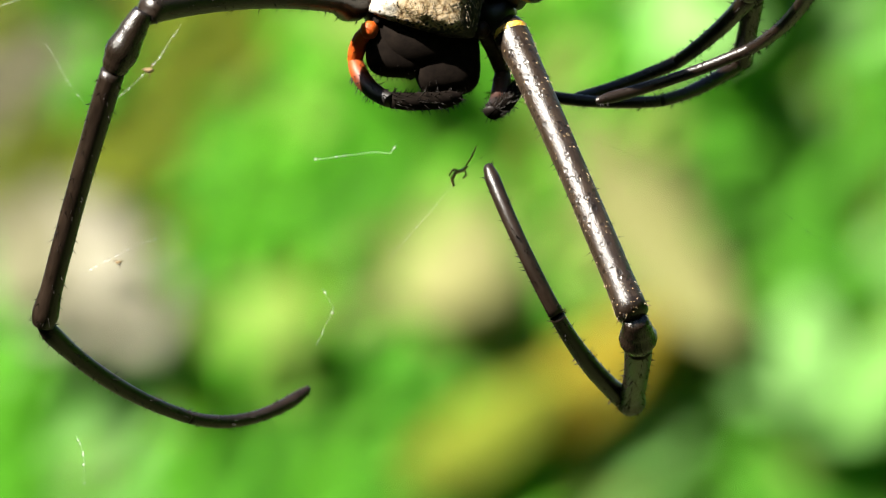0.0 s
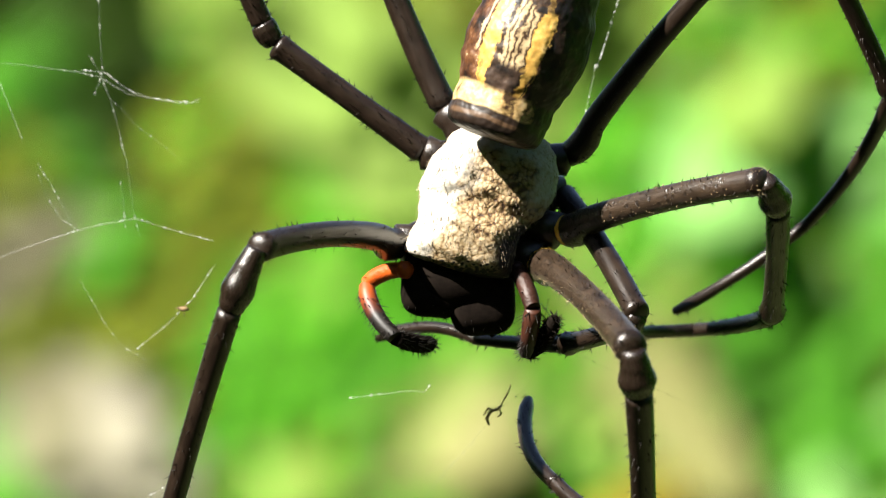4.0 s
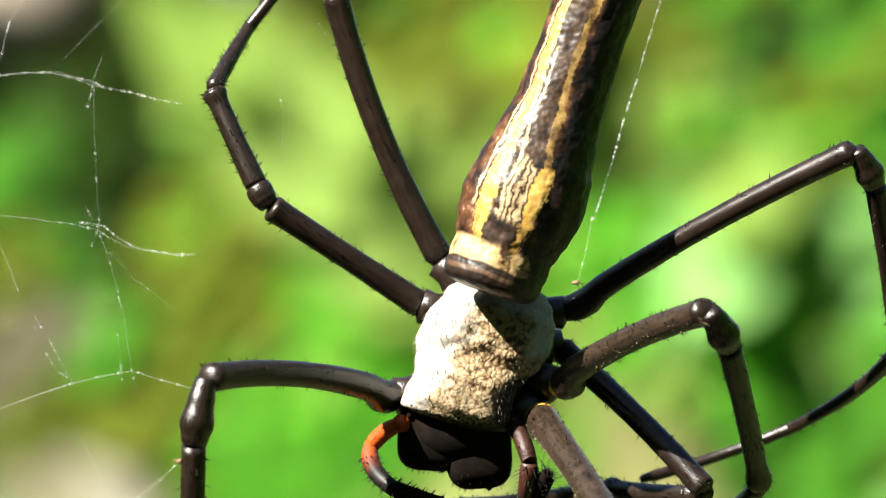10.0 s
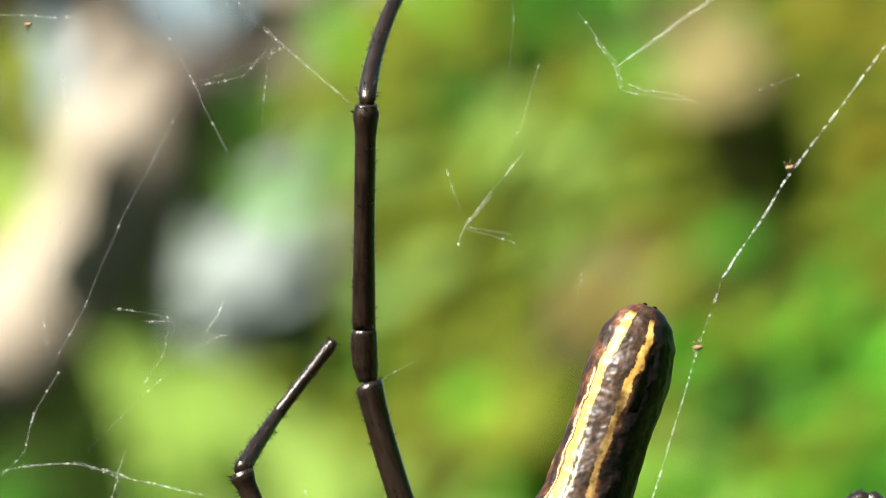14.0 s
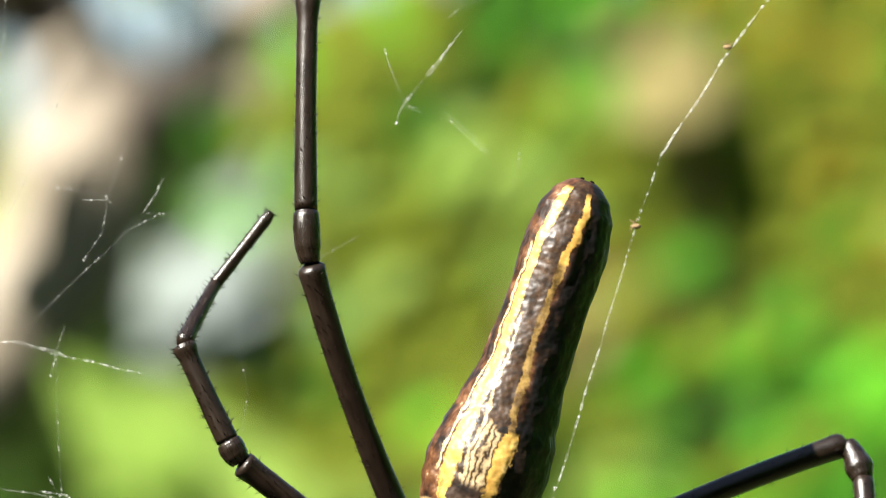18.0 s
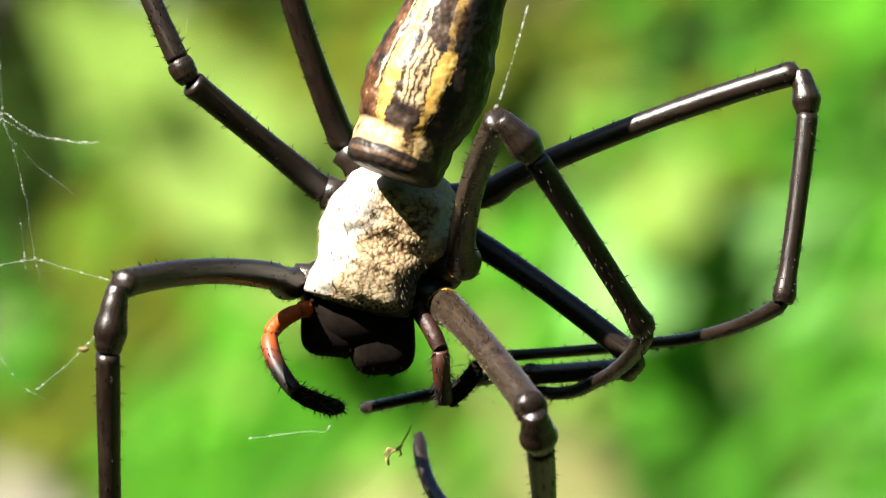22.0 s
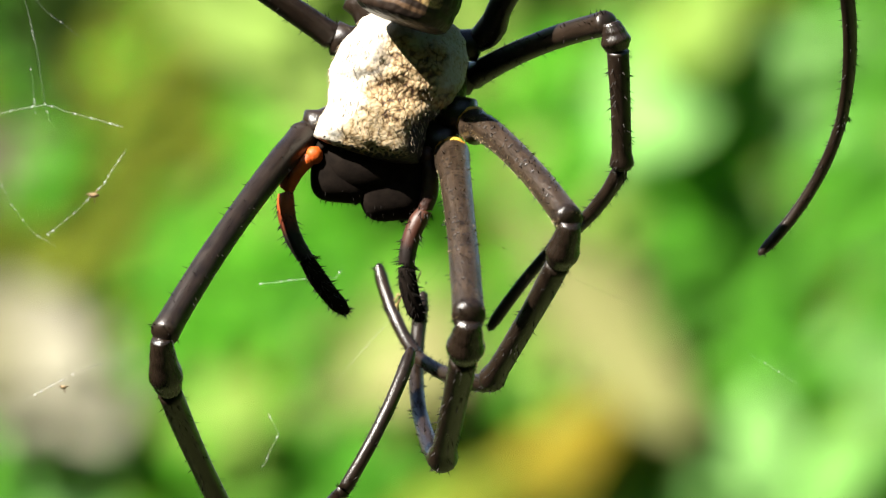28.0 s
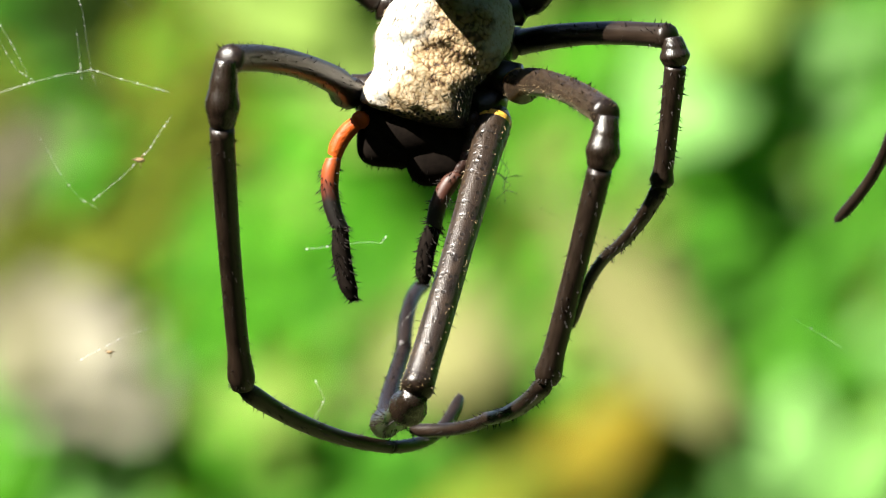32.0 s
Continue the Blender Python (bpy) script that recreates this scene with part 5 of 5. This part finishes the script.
    step(r1, 8.0, (344, -513, -258), (367, -127, -488), (201, 90, -363), (158, 363, -245))
    step(r1, 8.5, (341, -546, -172), (373, -217, -477), (197, -20, -335), (156, 262, -240))
    step(r1, 9.0, (349, -529, -218), (387, -159, -472), (201, 20, -319), (158, 305, -236))
    step(r1, 9.5, (341, -526, -230), (389, -152, -476), (203, 27, -323), (160, 310, -234))
    step(r1, 10.0, (327, -538, -207), (374, -164, -453), (198, 47, -331), (160, 328, -232))
    step(r1, 18.5, (352, -569, 20), (389, -219, -259), (206, 18, -270), (149, 299, -180))
    step(r1, 19.0, (362, -566, 27), (395, -227, -267), (211, 8, -298), (154, 291, -219))
    step(r1, 19.5, (377, -554, -93), (400, -217, -390), (230, 28, -352), (168, 293, -227))
    step(r1, 20.0, (375, -533, -185), (409, -154, -427), (224, 78, -380), (154, 328, -229))
    step(r1, 20.5, (375, -526, -204), (409, -139, -431), (234, 98, -375), (150, 346, -229))
    step(r1, 21.0, (364, -530, -204), (392, -142, -432), (227, 101, -375), (153, 356, -235))
    step(r1, 21.5, (348, -535, -202), (376, -145, -424), (230, 114, -379), (154, 370, -243))
    step(r1, 22.0, (343, -539, -193), (371, -158, -430), (230, 103, -385), (152, 351, -234))
    step(r1, 22.5, (345, -543, -179), (381, -176, -436), (241, 86, -391), (156, 332, -241))
    step(r1, 23.0, (354, -562, -83), (403, -264, -417), (249, -7, -402), (162, 231, -241))
    step(r1, 23.5, (359, -564, -61), (412, -315, -432), (243, -73, -378), (152, 166, -221))
    step(r1, 24.0, (340, -547, -169), (355, -254, -510), (234, 8, -427), (153, 219, -229))
    step(r1, 24.5, (320, -539, -209), (315, -199, -503), (199, 65, -421), (149, 288, -227))
    step(r1, 25.0, (286, -547, -203), (284, -220, -512), (187, 40, -400), (147, 292, -243))
    step(r1, 25.5, (281, -548, -205), (274, -220, -514), (182, 52, -428), (142, 282, -240))
    step(r1, 27.5, (222, -516, -292), (185, -160, -565), (140, 122, -474), (144, 332, -259))
    step(r1, 28.0, (218, -513, -298), (172, -143, -551), (134, 142, -469), (141, 356, -258))
    step(r1, 28.5, (218, -514, -295), (161, -149, -552), (126, 132, -454), (140, 364, -263))
    step(r1, 29.0, (198, -516, -294), (146, -145, -544), (121, 139, -450), (139, 370, -260))
    step(r1, 29.5, (188, -521, -284), (130, -152, -534), (105, 130, -434), (130, 369, -254))
    step(r1, 30.0, (163, -492, -334), (109, -108, -562), (94, 165, -438), (124, 417, -278))
    step(r1, 30.5, (127, -452, -387), (68, -61, -602), (72, 212, -477), (108, 449, -297))
    step(r1, 31.0, (100, -400, -441), (35, 2, -632), (59, 257, -476), (100, 507, -315))
    step(r1, 31.5, (86, -326, -502), (20, 108, -601), (40, 372, -460), (76, 644, -340))
    step(r1, 32.0, (45, -327, -491), (-11, 115, -551), (23, 385, -424), (65, 657, -304))
    step(r2, 0.0, (434, -378, 261), (625, 23, 53), (502, 270, -65), (307, 196, -136))
    step(r2, 1.0, (445, -371, 265), (641, 32, 65), (513, 285, -33), (303, 288, -98))
    step(r2, 1.5, (464, -358, 269), (585, 32, -2), (452, 294, -62), (296, 144, -104))
    step(r2, 2.0, (447, -368, 268), (647, 7, 25), (484, 252, -35), (289, 150, -47))
    step(r2, 2.5, (432, -386, 245), (660, -71, -53), (529, 185, -140), (381, 342, -182))
    step(r2, 3.0, (308, -385, 328), (619, -151, 31), (519, 115, -65), (300, 119, -85))
    step(r2, 3.5, (523, -351, 191), (602, 60, -64), (423, 299, -86), (297, 119, -70))
    step(r2, 4.0, (575, -320, 144), (601, 108, -93), (473, 378, -120), (336, 206, -123))
    step(r2, 4.5, (245, -381, 347), (592, -220, 41), (492, 45, -58), (320, 181, -58))
    step(r2, 6.5, (693, -153, -7), (698, 300, -195), (445, 180, -88), (249, 182, 13))
    step(r2, 7.0, (369, -399, 273), (672, -159, -29), (552, 92, -140), (332, 97, -140))
    step(r2, 7.5, (271, -392, 327), (643, -233, 50), (594, 20, -104), (378, 23, -149))
    step(r2, 8.0, (371, -390, 290), (622, -78, 8), (557, 193, -103), (411, 29, -117))
    step(r2, 8.5, (546, -339, 172), (641, 74, -75), (488, 329, -108), (341, 168, -76))
    step(r2, 9.0, (513, -369, 155), (625, 4, -143), (478, 261, -187), (342, 89, -174))
    step(r2, 9.5, (388, -390, 278), (588, -116, -76), (476, 135, -195), (328, 297, -182))
    step(r2, 10.0, (481, -380, 188), (582, -13, -120), (465, 252, -195), (326, 422, -178))
    step(r2, 10.5, (556, -343, 116), (652, 49, -162), (521, 315, -209), (354, 174, -185))
    step(r2, 11.0, (542, -357, 99), (639, 30, -186), (510, 294, -245), (352, 145, -209))
    step(r2, 11.5, (532, -365, 98), (629, 22, -186), (501, 289, -235), (343, 140, -200))
    step(r2, 12.0, (420, -429, 94), (603, -70, -184), (494, 193, -280), (348, 357, -294))
    step(r2, 12.5, (291, -366, 360), (518, -53, 60), (437, 205, -70), (246, 303, -122))
    step(r2, 13.0, (373, -389, 291), (585, -96, -40), (464, 159, -141), (285, 287, -142))
    step(r2, 13.5, (385, -396, 268), (588, -76, -42), (488, 178, -166), (299, 289, -179))
    step(r2, 14.0, (438, -376, 263), (608, -52, -64), (489, 202, -169), (310, 330, -183))
    step(r2, 17.5, (503, -380, 132), (579, 20, -141), (408, 266, -152), (270, 429, -102))
    step(r2, 18.0, (518, -372, 116), (573, 31, -156), (401, 276, -166), (251, 426, -105))
    step(r2, 18.5, (518, -374, 106), (562, 28, -171), (383, 268, -191), (232, 416, -129))
    step(r2, 19.0, (583, -316, -7), (604, 85, -288), (420, 321, -310), (264, 174, -258))
    step(r2, 19.5, (502, -383, 2), (515, 16, -282), (418, 298, -252), (302, 115, -212))
    step(r2, 20.0, (344, -414, 258), (506, -215, -160), (415, 61, -234), (275, 227, -201))
    step(r2, 20.5, (368, -406, 258), (552, -178, -135), (466, 107, -169), (391, 314, -158))
    step(r2, 21.0, (435, -409, 176), (563, -85, -169), (472, 201, -169), (375, 397, -153))
    step(r2, 21.5, (375, -415, 231), (570, -239, -182), (490, 34, -277), (405, 236, -286))
    step(r2, 22.0, (288, -397, 314), (547, -205, -55), (461, 69, -143), (334, 248, -153))
    step(r2, 22.5, (347, -401, 283), (546, -139, -81), (464, 141, -150), (346, 327, -150))
    step(r2, 23.0, (459, -386, 209), (567, -57, -137), (465, 224, -158), (346, 409, -158))
    step(r2, 23.5, (484, -398, 80), (503, -36, -250), (368, 228, -207), (258, 412, -156))
    step(r2, 24.0, (489, -382, -48), (434, 9, -337), (307, 272, -265), (150, 329, -123))
    step(r2, 24.5, (462, -281, -260), (346, 179, -383), (293, 469, -327), (200, 358, -161))
    step(r2, 25.0, (423, -196, -350), (310, 280, -375), (262, 568, -308), (199, 531, -101))
    step(r2, 25.5, (406, -69, -409), (260, 396, -364), (238, 107, -288), (188, 249, -127))
    step(r2, 27.5, (403, -370, -187), (275, 38, -426), (197, 323, -377), (110, 324, -175))
    step(r2, 28.0, (394, -403, -130), (257, -28, -414), (132, 242, -374), (59, 365, -207))
    step(r2, 28.5, (383, -399, -146), (241, -19, -421), (131, 256, -375), (50, 351, -194))
    step(r2, 29.0, (388, -440, 11), (254, -185, -386), (86, 52, -459), (-6, 247, -417))
    step(r2, 29.5, (387, -441, 99), (233, -286, -339), (55, -71, -451), (-126, 52, -473))
    step(r2, 30.0, (352, -451, 9), (192, -303, -430), (34, -58, -504), (-93, 120, -520))
    step(r2, 30.5, (302, -420, -149), (133, -161, -529), (2, 109, -536), (-52, 303, -448))
    step(r2, 31.0, (267, -291, -329), (115, 61, -634), (33, 347, -591), (8, 349, -372))
    step(r2, 31.5, (368, -439, -39), (243, -264, -479), (141, 11, -544), (40, 203, -579))
    step(r2, 32.0, (376, -442, -8), (271, -322, -472), (170, -48, -542), (35, 124, -566))
    step(r3, 0.0, (622, 116, 77), (616, 346, -64), (469, 199, -136), (235, 202, -121))
    step(r3, 1.0, (621, 115, 71), (644, 364, -33), (501, 197, -49), (300, 303, -110))
    step(r3, 1.5, (621, 115, 71), (581, 353, -51), (449, 178, -35), (284, 346, -36))
    step(r3, 2.0, (577, 5, -15), (412, 210, -76), (357, 3, -25), (255, 215, -15))
    step(r3, 2.5, (512, -17, -108), (378, 201, -191), (313, -5, -148), (287, 229, -140))
    step(r3, 3.0, (448, -88, -123), (267, 107, -170), (144, -71, -128), (35, 136, -110))
    step(r3, 3.5, (376, -187, -63), (235, 32, -134), (65, 172, -132), (-118, 319, -132))
    step(r3, 4.0, (358, -177, -91), (233, 57, -142), (73, 207, -134), (-106, 360, -135))
    step(r3, 4.5, (397, -139, -112), (303, 106, -174), (133, 245, -187), (-18, 425, -197))
    step(r3, 6.5, (431, -145, -77), (307, 89, -128), (183, 266, -169), (46, 454, -200))
    step(r3, 7.0, (440, -133, -84), (301, 95, -125), (172, 270, -156), (29, 456, -180))
    step(r3, 7.5, (451, -84, -123), (301, 140, -135), (145, 294, -157), (-23, 454, -194))
    step(r3, 8.0, (482, -94, -82), (307, 110, -108), (183, 292, -104), (46, 481, -125))
    step(r3, 8.5, (479, -119, -54), (289, 73, -60), (129, 223, -77), (-34, 391, -93))
    step(r3, 9.0, (459, -42, -147), (252, 131, -140), (142, 322, -137), (35, 113, -140))
    step(r3, 9.5, (471, -15, -152), (306, 198, -160), (175, 375, -153), (52, 175, -155))
    step(r3, 10.0, (487, -28, -129), (316, 181, -128), (171, 345, -151), (48, 144, -153))
    step(r3, 18.5, (402, -146, -102), (247, 52, -201), (67, 129, -100), (-135, 125, 21))
    step(r3, 19.0, (397, -142, -109), (242, 55, -208), (62, 131, -107), (-137, 127, 19))
    step(r3, 19.5, (485, 12, -152), (283, 184, -202), (140, 30, -137), (-10, 204, -90))
    step(r3, 20.0, (464, 21, -174), (256, 193, -158), (103, 40, -119), (-68, 195, -77))
    step(r3, 20.5, (508, 2, -124), (348, 219, -133), (164, 99, -149), (3, 269, -168))
    step(r3, 21.0, (516, -17, -104), (340, 186, -128), (196, 21, -149), (46, 198, -184))
    step(r3, 21.5, (526, 121, -135), (345, 322, -136), (181, 180, -172), (-17, 297, -223))
    step(r3, 22.0, (541, 45, -103), (343, 228, -127), (190, 74, -158), (49, 260, -188))
    step(r3, 22.5, (541, 16, -90), (354, 207, -130), (200, 52, -155), (50, 230, -180))
    step(r3, 23.0, (553, -22, -42), (398, 181, -127), (210, 71, -157), (33, 223, -188))
    step(r3, 23.5, (530, -125, 88), (445, 48, -100), (307, 217, -130), (130, 365, -172))
    step(r3, 24.0, (410, -204, 248), (511, -120, 12), (405, 38, -97), (337, 239, -199))
    step(r3, 24.5, (489, -169, 94), (458, -20, -129), (320, 151, -145), (169, 330, -161))
    step(r3, 25.0, (541, -45, -44), (445, 161, -190), (356, -36, -149), (279, 184, -125))
    step(r3, 25.5, (473, -183, 147), (521, -38, -76), (399, 140, -117), (291, 347, -143))
    step(r3, 27.5, (471, -180, 187), (498, -87, -65), (386, 71, -171), (257, 224, -293))
    step(r3, 28.0, (468, -174, 221), (490, -93, -35), (383, 49, -165), (259, 172, -322))
    step(r3, 28.5, (487, -170, 165), (479, -87, -91), (351, 25, -231), (222, 161, -373))
    step(r3, 29.0, (492, -168, 138), (473, -104, -123), (347, 34, -238), (202, 159, -375))
    step(r3, 29.5, (491, -169, 124), (478, -86, -132), (366, 80, -222), (227, 220, -349))
    step(r3, 30.0, (485, -174, 146), (471, -108, -115), (365, 56, -215), (225, 181, -357))
    step(r3, 30.5, (473, -182, 158), (476, -97, -99), (384, 59, -223), (260, 151, -400))
    step(r3, 31.0, (480, -177, 154), (478, -92, -103), (396, 47, -252), (276, 67, -453))
    step(r3, 31.5, (502, -159, 128), (488, -95, -134), (401, 15, -304), (282, 64, -500))
    step(r3, 32.0, (495, -165, 133), (477, -101, -128), (402, 74, -238), (324, 243, -381))
    step(r4, 0.0, (581, -365, 476), (727, -350, 82), (624, 15, -47), (350, 20, -140))
    step(r4, 1.0, (612, -356, 451), (712, -77, 153), (635, 250, -64), (466, 33, -157))
    step(r4, 1.5, (580, -385, 444), (740, -95, 186), (634, 266, 50), (544, 3, -32))
    step(r4, 2.0, (543, -411, 442), (694, -48, 294), (534, 247, 77), (269, 189, -25))
    step(r4, 2.5, (621, -314, 501), (798, -18, 262), (645, 280, 43), (447, 143, -119))
    step(r4, 3.0, (583, -312, 544), (789, -102, 244), (623, 221, 76), (367, 214, -60))
    step(r4, 3.5, (556, -249, 625), (775, 9, 376), (626, 294, 139), (394, 285, -34))
    step(r4, 4.0, (615, -173, 631), (811, -8, 298), (673, 291, 70), (431, 280, -89))
    step(r4, 4.5, (613, -195, 619), (799, -37, 277), (661, 235, 18), (429, 309, -140))
    step(r4, 6.5, (561, -234, 633), (788, -33, 342), (650, 240, 85), (440, 356, -78))
    step(r4, 7.0, (657, -280, 496), (816, -46, 185), (671, 296, 37), (425, 313, -115))
    step(r4, 7.5, (739, -192, 464), (844, 17, 116), (657, 338, -34), (399, 252, -136))
    step(r4, 8.0, (762, -152, 459), (848, 141, 170), (659, 459, 19), (419, 334, -83))
    step(r4, 8.5, (622, -298, 520), (802, -37, 244), (651, 298, 86), (424, 188, -56))
    step(r4, 9.0, (690, -230, 505), (808, -36, 152), (641, 290, -10), (376, 282, -127))
    step(r4, 9.5, (748, -186, 454), (834, 37, 108), (657, 360, -46), (399, 275, -147))
    step(r4, 10.0, (745, -175, 471), (831, 39, 120), (653, 367, -24), (379, 359, -117))
    step(r4, 10.5, (741, -177, 476), (821, 30, 119), (645, 358, -27), (371, 350, -121))
    step(r4, 11.0, (799, 180, 477), (856, -24, 115), (674, 309, -10), (401, 316, -108))
    step(r4, 11.5, (716, -219, 476), (797, -22, 114), (624, 316, -12), (353, 335, -113))
    step(r4, 12.0, (406, -303, 662), (696, -192, 380), (613, 128, 154), (387, 121, -27))
    step(r4, 12.5, (568, -276, 594), (756, -71, 279), (633, 271, 113), (389, 266, -44))
    step(r4, 13.0, (609, -239, 590), (756, -62, 239), (630, 242, 11), (378, 234, -133))
    step(r4, 13.5, (643, -202, 585), (791, -21, 237), (655, 282, 14), (407, 273, -136))
    step(r4, 14.0, (744, 206, 559), (831, -1, 204), (686, 297, -19), (430, 303, -156))
    step(r4, 17.5, (819, 155, 442), (876, -46, 77), (692, 261, -102), (420, 319, -183))
    step(r4, 18.0, (815, 200, 436), (848, 9, 63), (667, 324, -105), (400, 248, -187))
    step(r4, 18.5, (713, -189, 510), (780, -205, 96), (601, 111, -71), (341, 227, -130))
    step(r4, 19.0, (662, -219, 551), (781, -107, 164), (611, 227, 26), (368, 273, -126))
    step(r4, 19.5, (707, -188, 519), (794, -113, 115), (588, 187, -50), (313, 179, -142))
    step(r4, 20.0, (736, -159, 499), (800, -65, 95), (561, 227, -36), (285, 219, -124))
    step(r4, 20.5, (768, -117, 477), (799, -73, 60), (561, 232, -41), (274, 223, -80))
    step(r4, 21.0, (788, -69, 468), (796, -96, 49), (564, 215, -46), (278, 196, -89))
    step(r4, 21.5, (820, -30, 421), (787, -66, 4), (568, 259, -80), (281, 227, -104))
    step(r4, 22.0, (824, -27, 410), (790, -90, -4), (568, 235, -71), (280, 208, -96))
    step(r4, 22.5, (813, -31, 437), (800, -108, 24), (588, 223, -48), (302, 196, -90))
    step(r4, 23.0, (831, 136, 418), (781, 35, 13), (571, 369, -51), (283, 373, -84))
    step(r4, 23.5, (828, 183, 412), (772, 71, 11), (545, 395, -54), (256, 397, -79))
    step(r4, 24.0, (802, -50, 451), (795, 26, 38), (564, 341, -47), (278, 325, -92))
    step(r4, 24.5, (634, -255, 550), (883, -380, 236), (739, -91, 0), (485, -86, -138))
    step(r4, 25.0, (615, -210, 607), (879, -347, 310), (823, -44, 56), (614, -39, -146))
    step(r4, 25.5, (615, -212, 605), (879, -360, 313), (833, -78, 34), (671, 40, -175))
    step(r4, 27.5, (577, -236, 619), (870, -221, 318), (878, 66, 40), (738, 194, -179))
    step(r4, 28.0, (564, -230, 633), (865, -260, 341), (883, 10, 46), (742, 103, -190))
    step(r4, 28.5, (583, -247, 606), (883, -275, 313), (881, -4, 19), (747, 127, -202))
    step(r4, 29.0, (579, -249, 608), (879, -276, 315), (887, -4, 22), (768, 143, -198))
    step(r4, 29.5, (587, -244, 605), (896, -272, 321), (896, 11, 38), (772, 156, -180))
    step(r4, 30.0, (606, -225, 603), (920, -255, 325), (916, 41, 55), (792, 174, -170))
    step(r4, 30.5, (615, -211, 606), (929, -241, 328), (925, 54, 59), (814, 218, -154))
    step(r4, 31.0, (607, -220, 606), (921, -250, 328), (928, 46, 59), (831, 231, -143))
    step(r4, 31.5, (612, -230, 594), (917, -259, 306), (912, 37, 37), (815, 209, -175))
    step(r4, 32.0, (602, -236, 599), (901, -264, 307), (901, 17, 22), (800, 186, -190))
    step(palp_left, 0.0, (-79, 75, -64), (-14, -6, -135), (112, 32, -128))
    step(palp_left, 2.0, (-76, 70, -70), (-10, -12, -140), (120, -12, -115))
    step(palp_left, 3.0, (-109, 58, -55), (-60, -31, -130), (45, 49, -120))
    step(palp_left, 4.0, (-121, 57, -35), (-68, -7, -130), (0, 106, -141))
    step(palp_left, 9.0, (-109, 60, -53), (-65, -34, -125), (35, 47, -154))
    step(palp_left, 19.5, (-115, 47, -54), (-80, -38, -140), (5, 40, -205))
    step(palp_left, 23.0, (-110, -14, -57), (-59, -67, -160), (25, 33, -177))
    step(palp_left, 25.0, (-89, 68, -65), (-50, 2, -165), (78, 31, -180))
    step(palp_left, 28.0, (-103, 19, -74), (-66, 19, -194), (7, 73, -291))
    step(palp_left, 29.5, (-99, 20, -77), (-77, 20, -201), (-31, 19, -325))
    step(palp_left, 32.0, (-100, 20, -77), (-88, 20, -202), (-64, 18, -332))
    step(palp_right, 0.0, (185, 77, -86), (164, 3, -157), (210, 82, -106))
    step(palp_right, 1.0, (185, 76, -87), (170, 1, -157), (226, 70, -103))
    step(palp_right, 2.0, (173, 82, -88), (206, 5, -150), (294, 4, -95))
    step(palp_right, 3.0, (175, -34, -78), (170, 31, -158), (225, -28, -93))
    step(palp_right, 9.0, (175, -34, -78), (165, 30, -158), (207, -39, -93))
    step(palp_right, 19.5, (180, -29, -80), (173, 48, -150), (240, -4, -90))
    step(palp_right, 23.0, (190, -14, -85), (204, 10, -185), (267, 50, -112))
    step(palp_right, 25.0, (172, -1, -99), (187, -52, -189), (242, 33, -164))
    step(palp_right, 28.0, (143, 30, -108), (111, 29, -207), (137, 49, -306))
    step(palp_right, 30.0, (143, 30, -108), (97, 30, -201), (115, 80, -291))
    step(palp_right, 32.0, (120, 30, -105), (78, 30, -200), (60, 29, -302))
    for chain in (l1, l3, l4, r1, r2, r3, r4):
        stride(chain)
    for chain in (palp_left, palp_right):
        stride(chain, True)


motions()
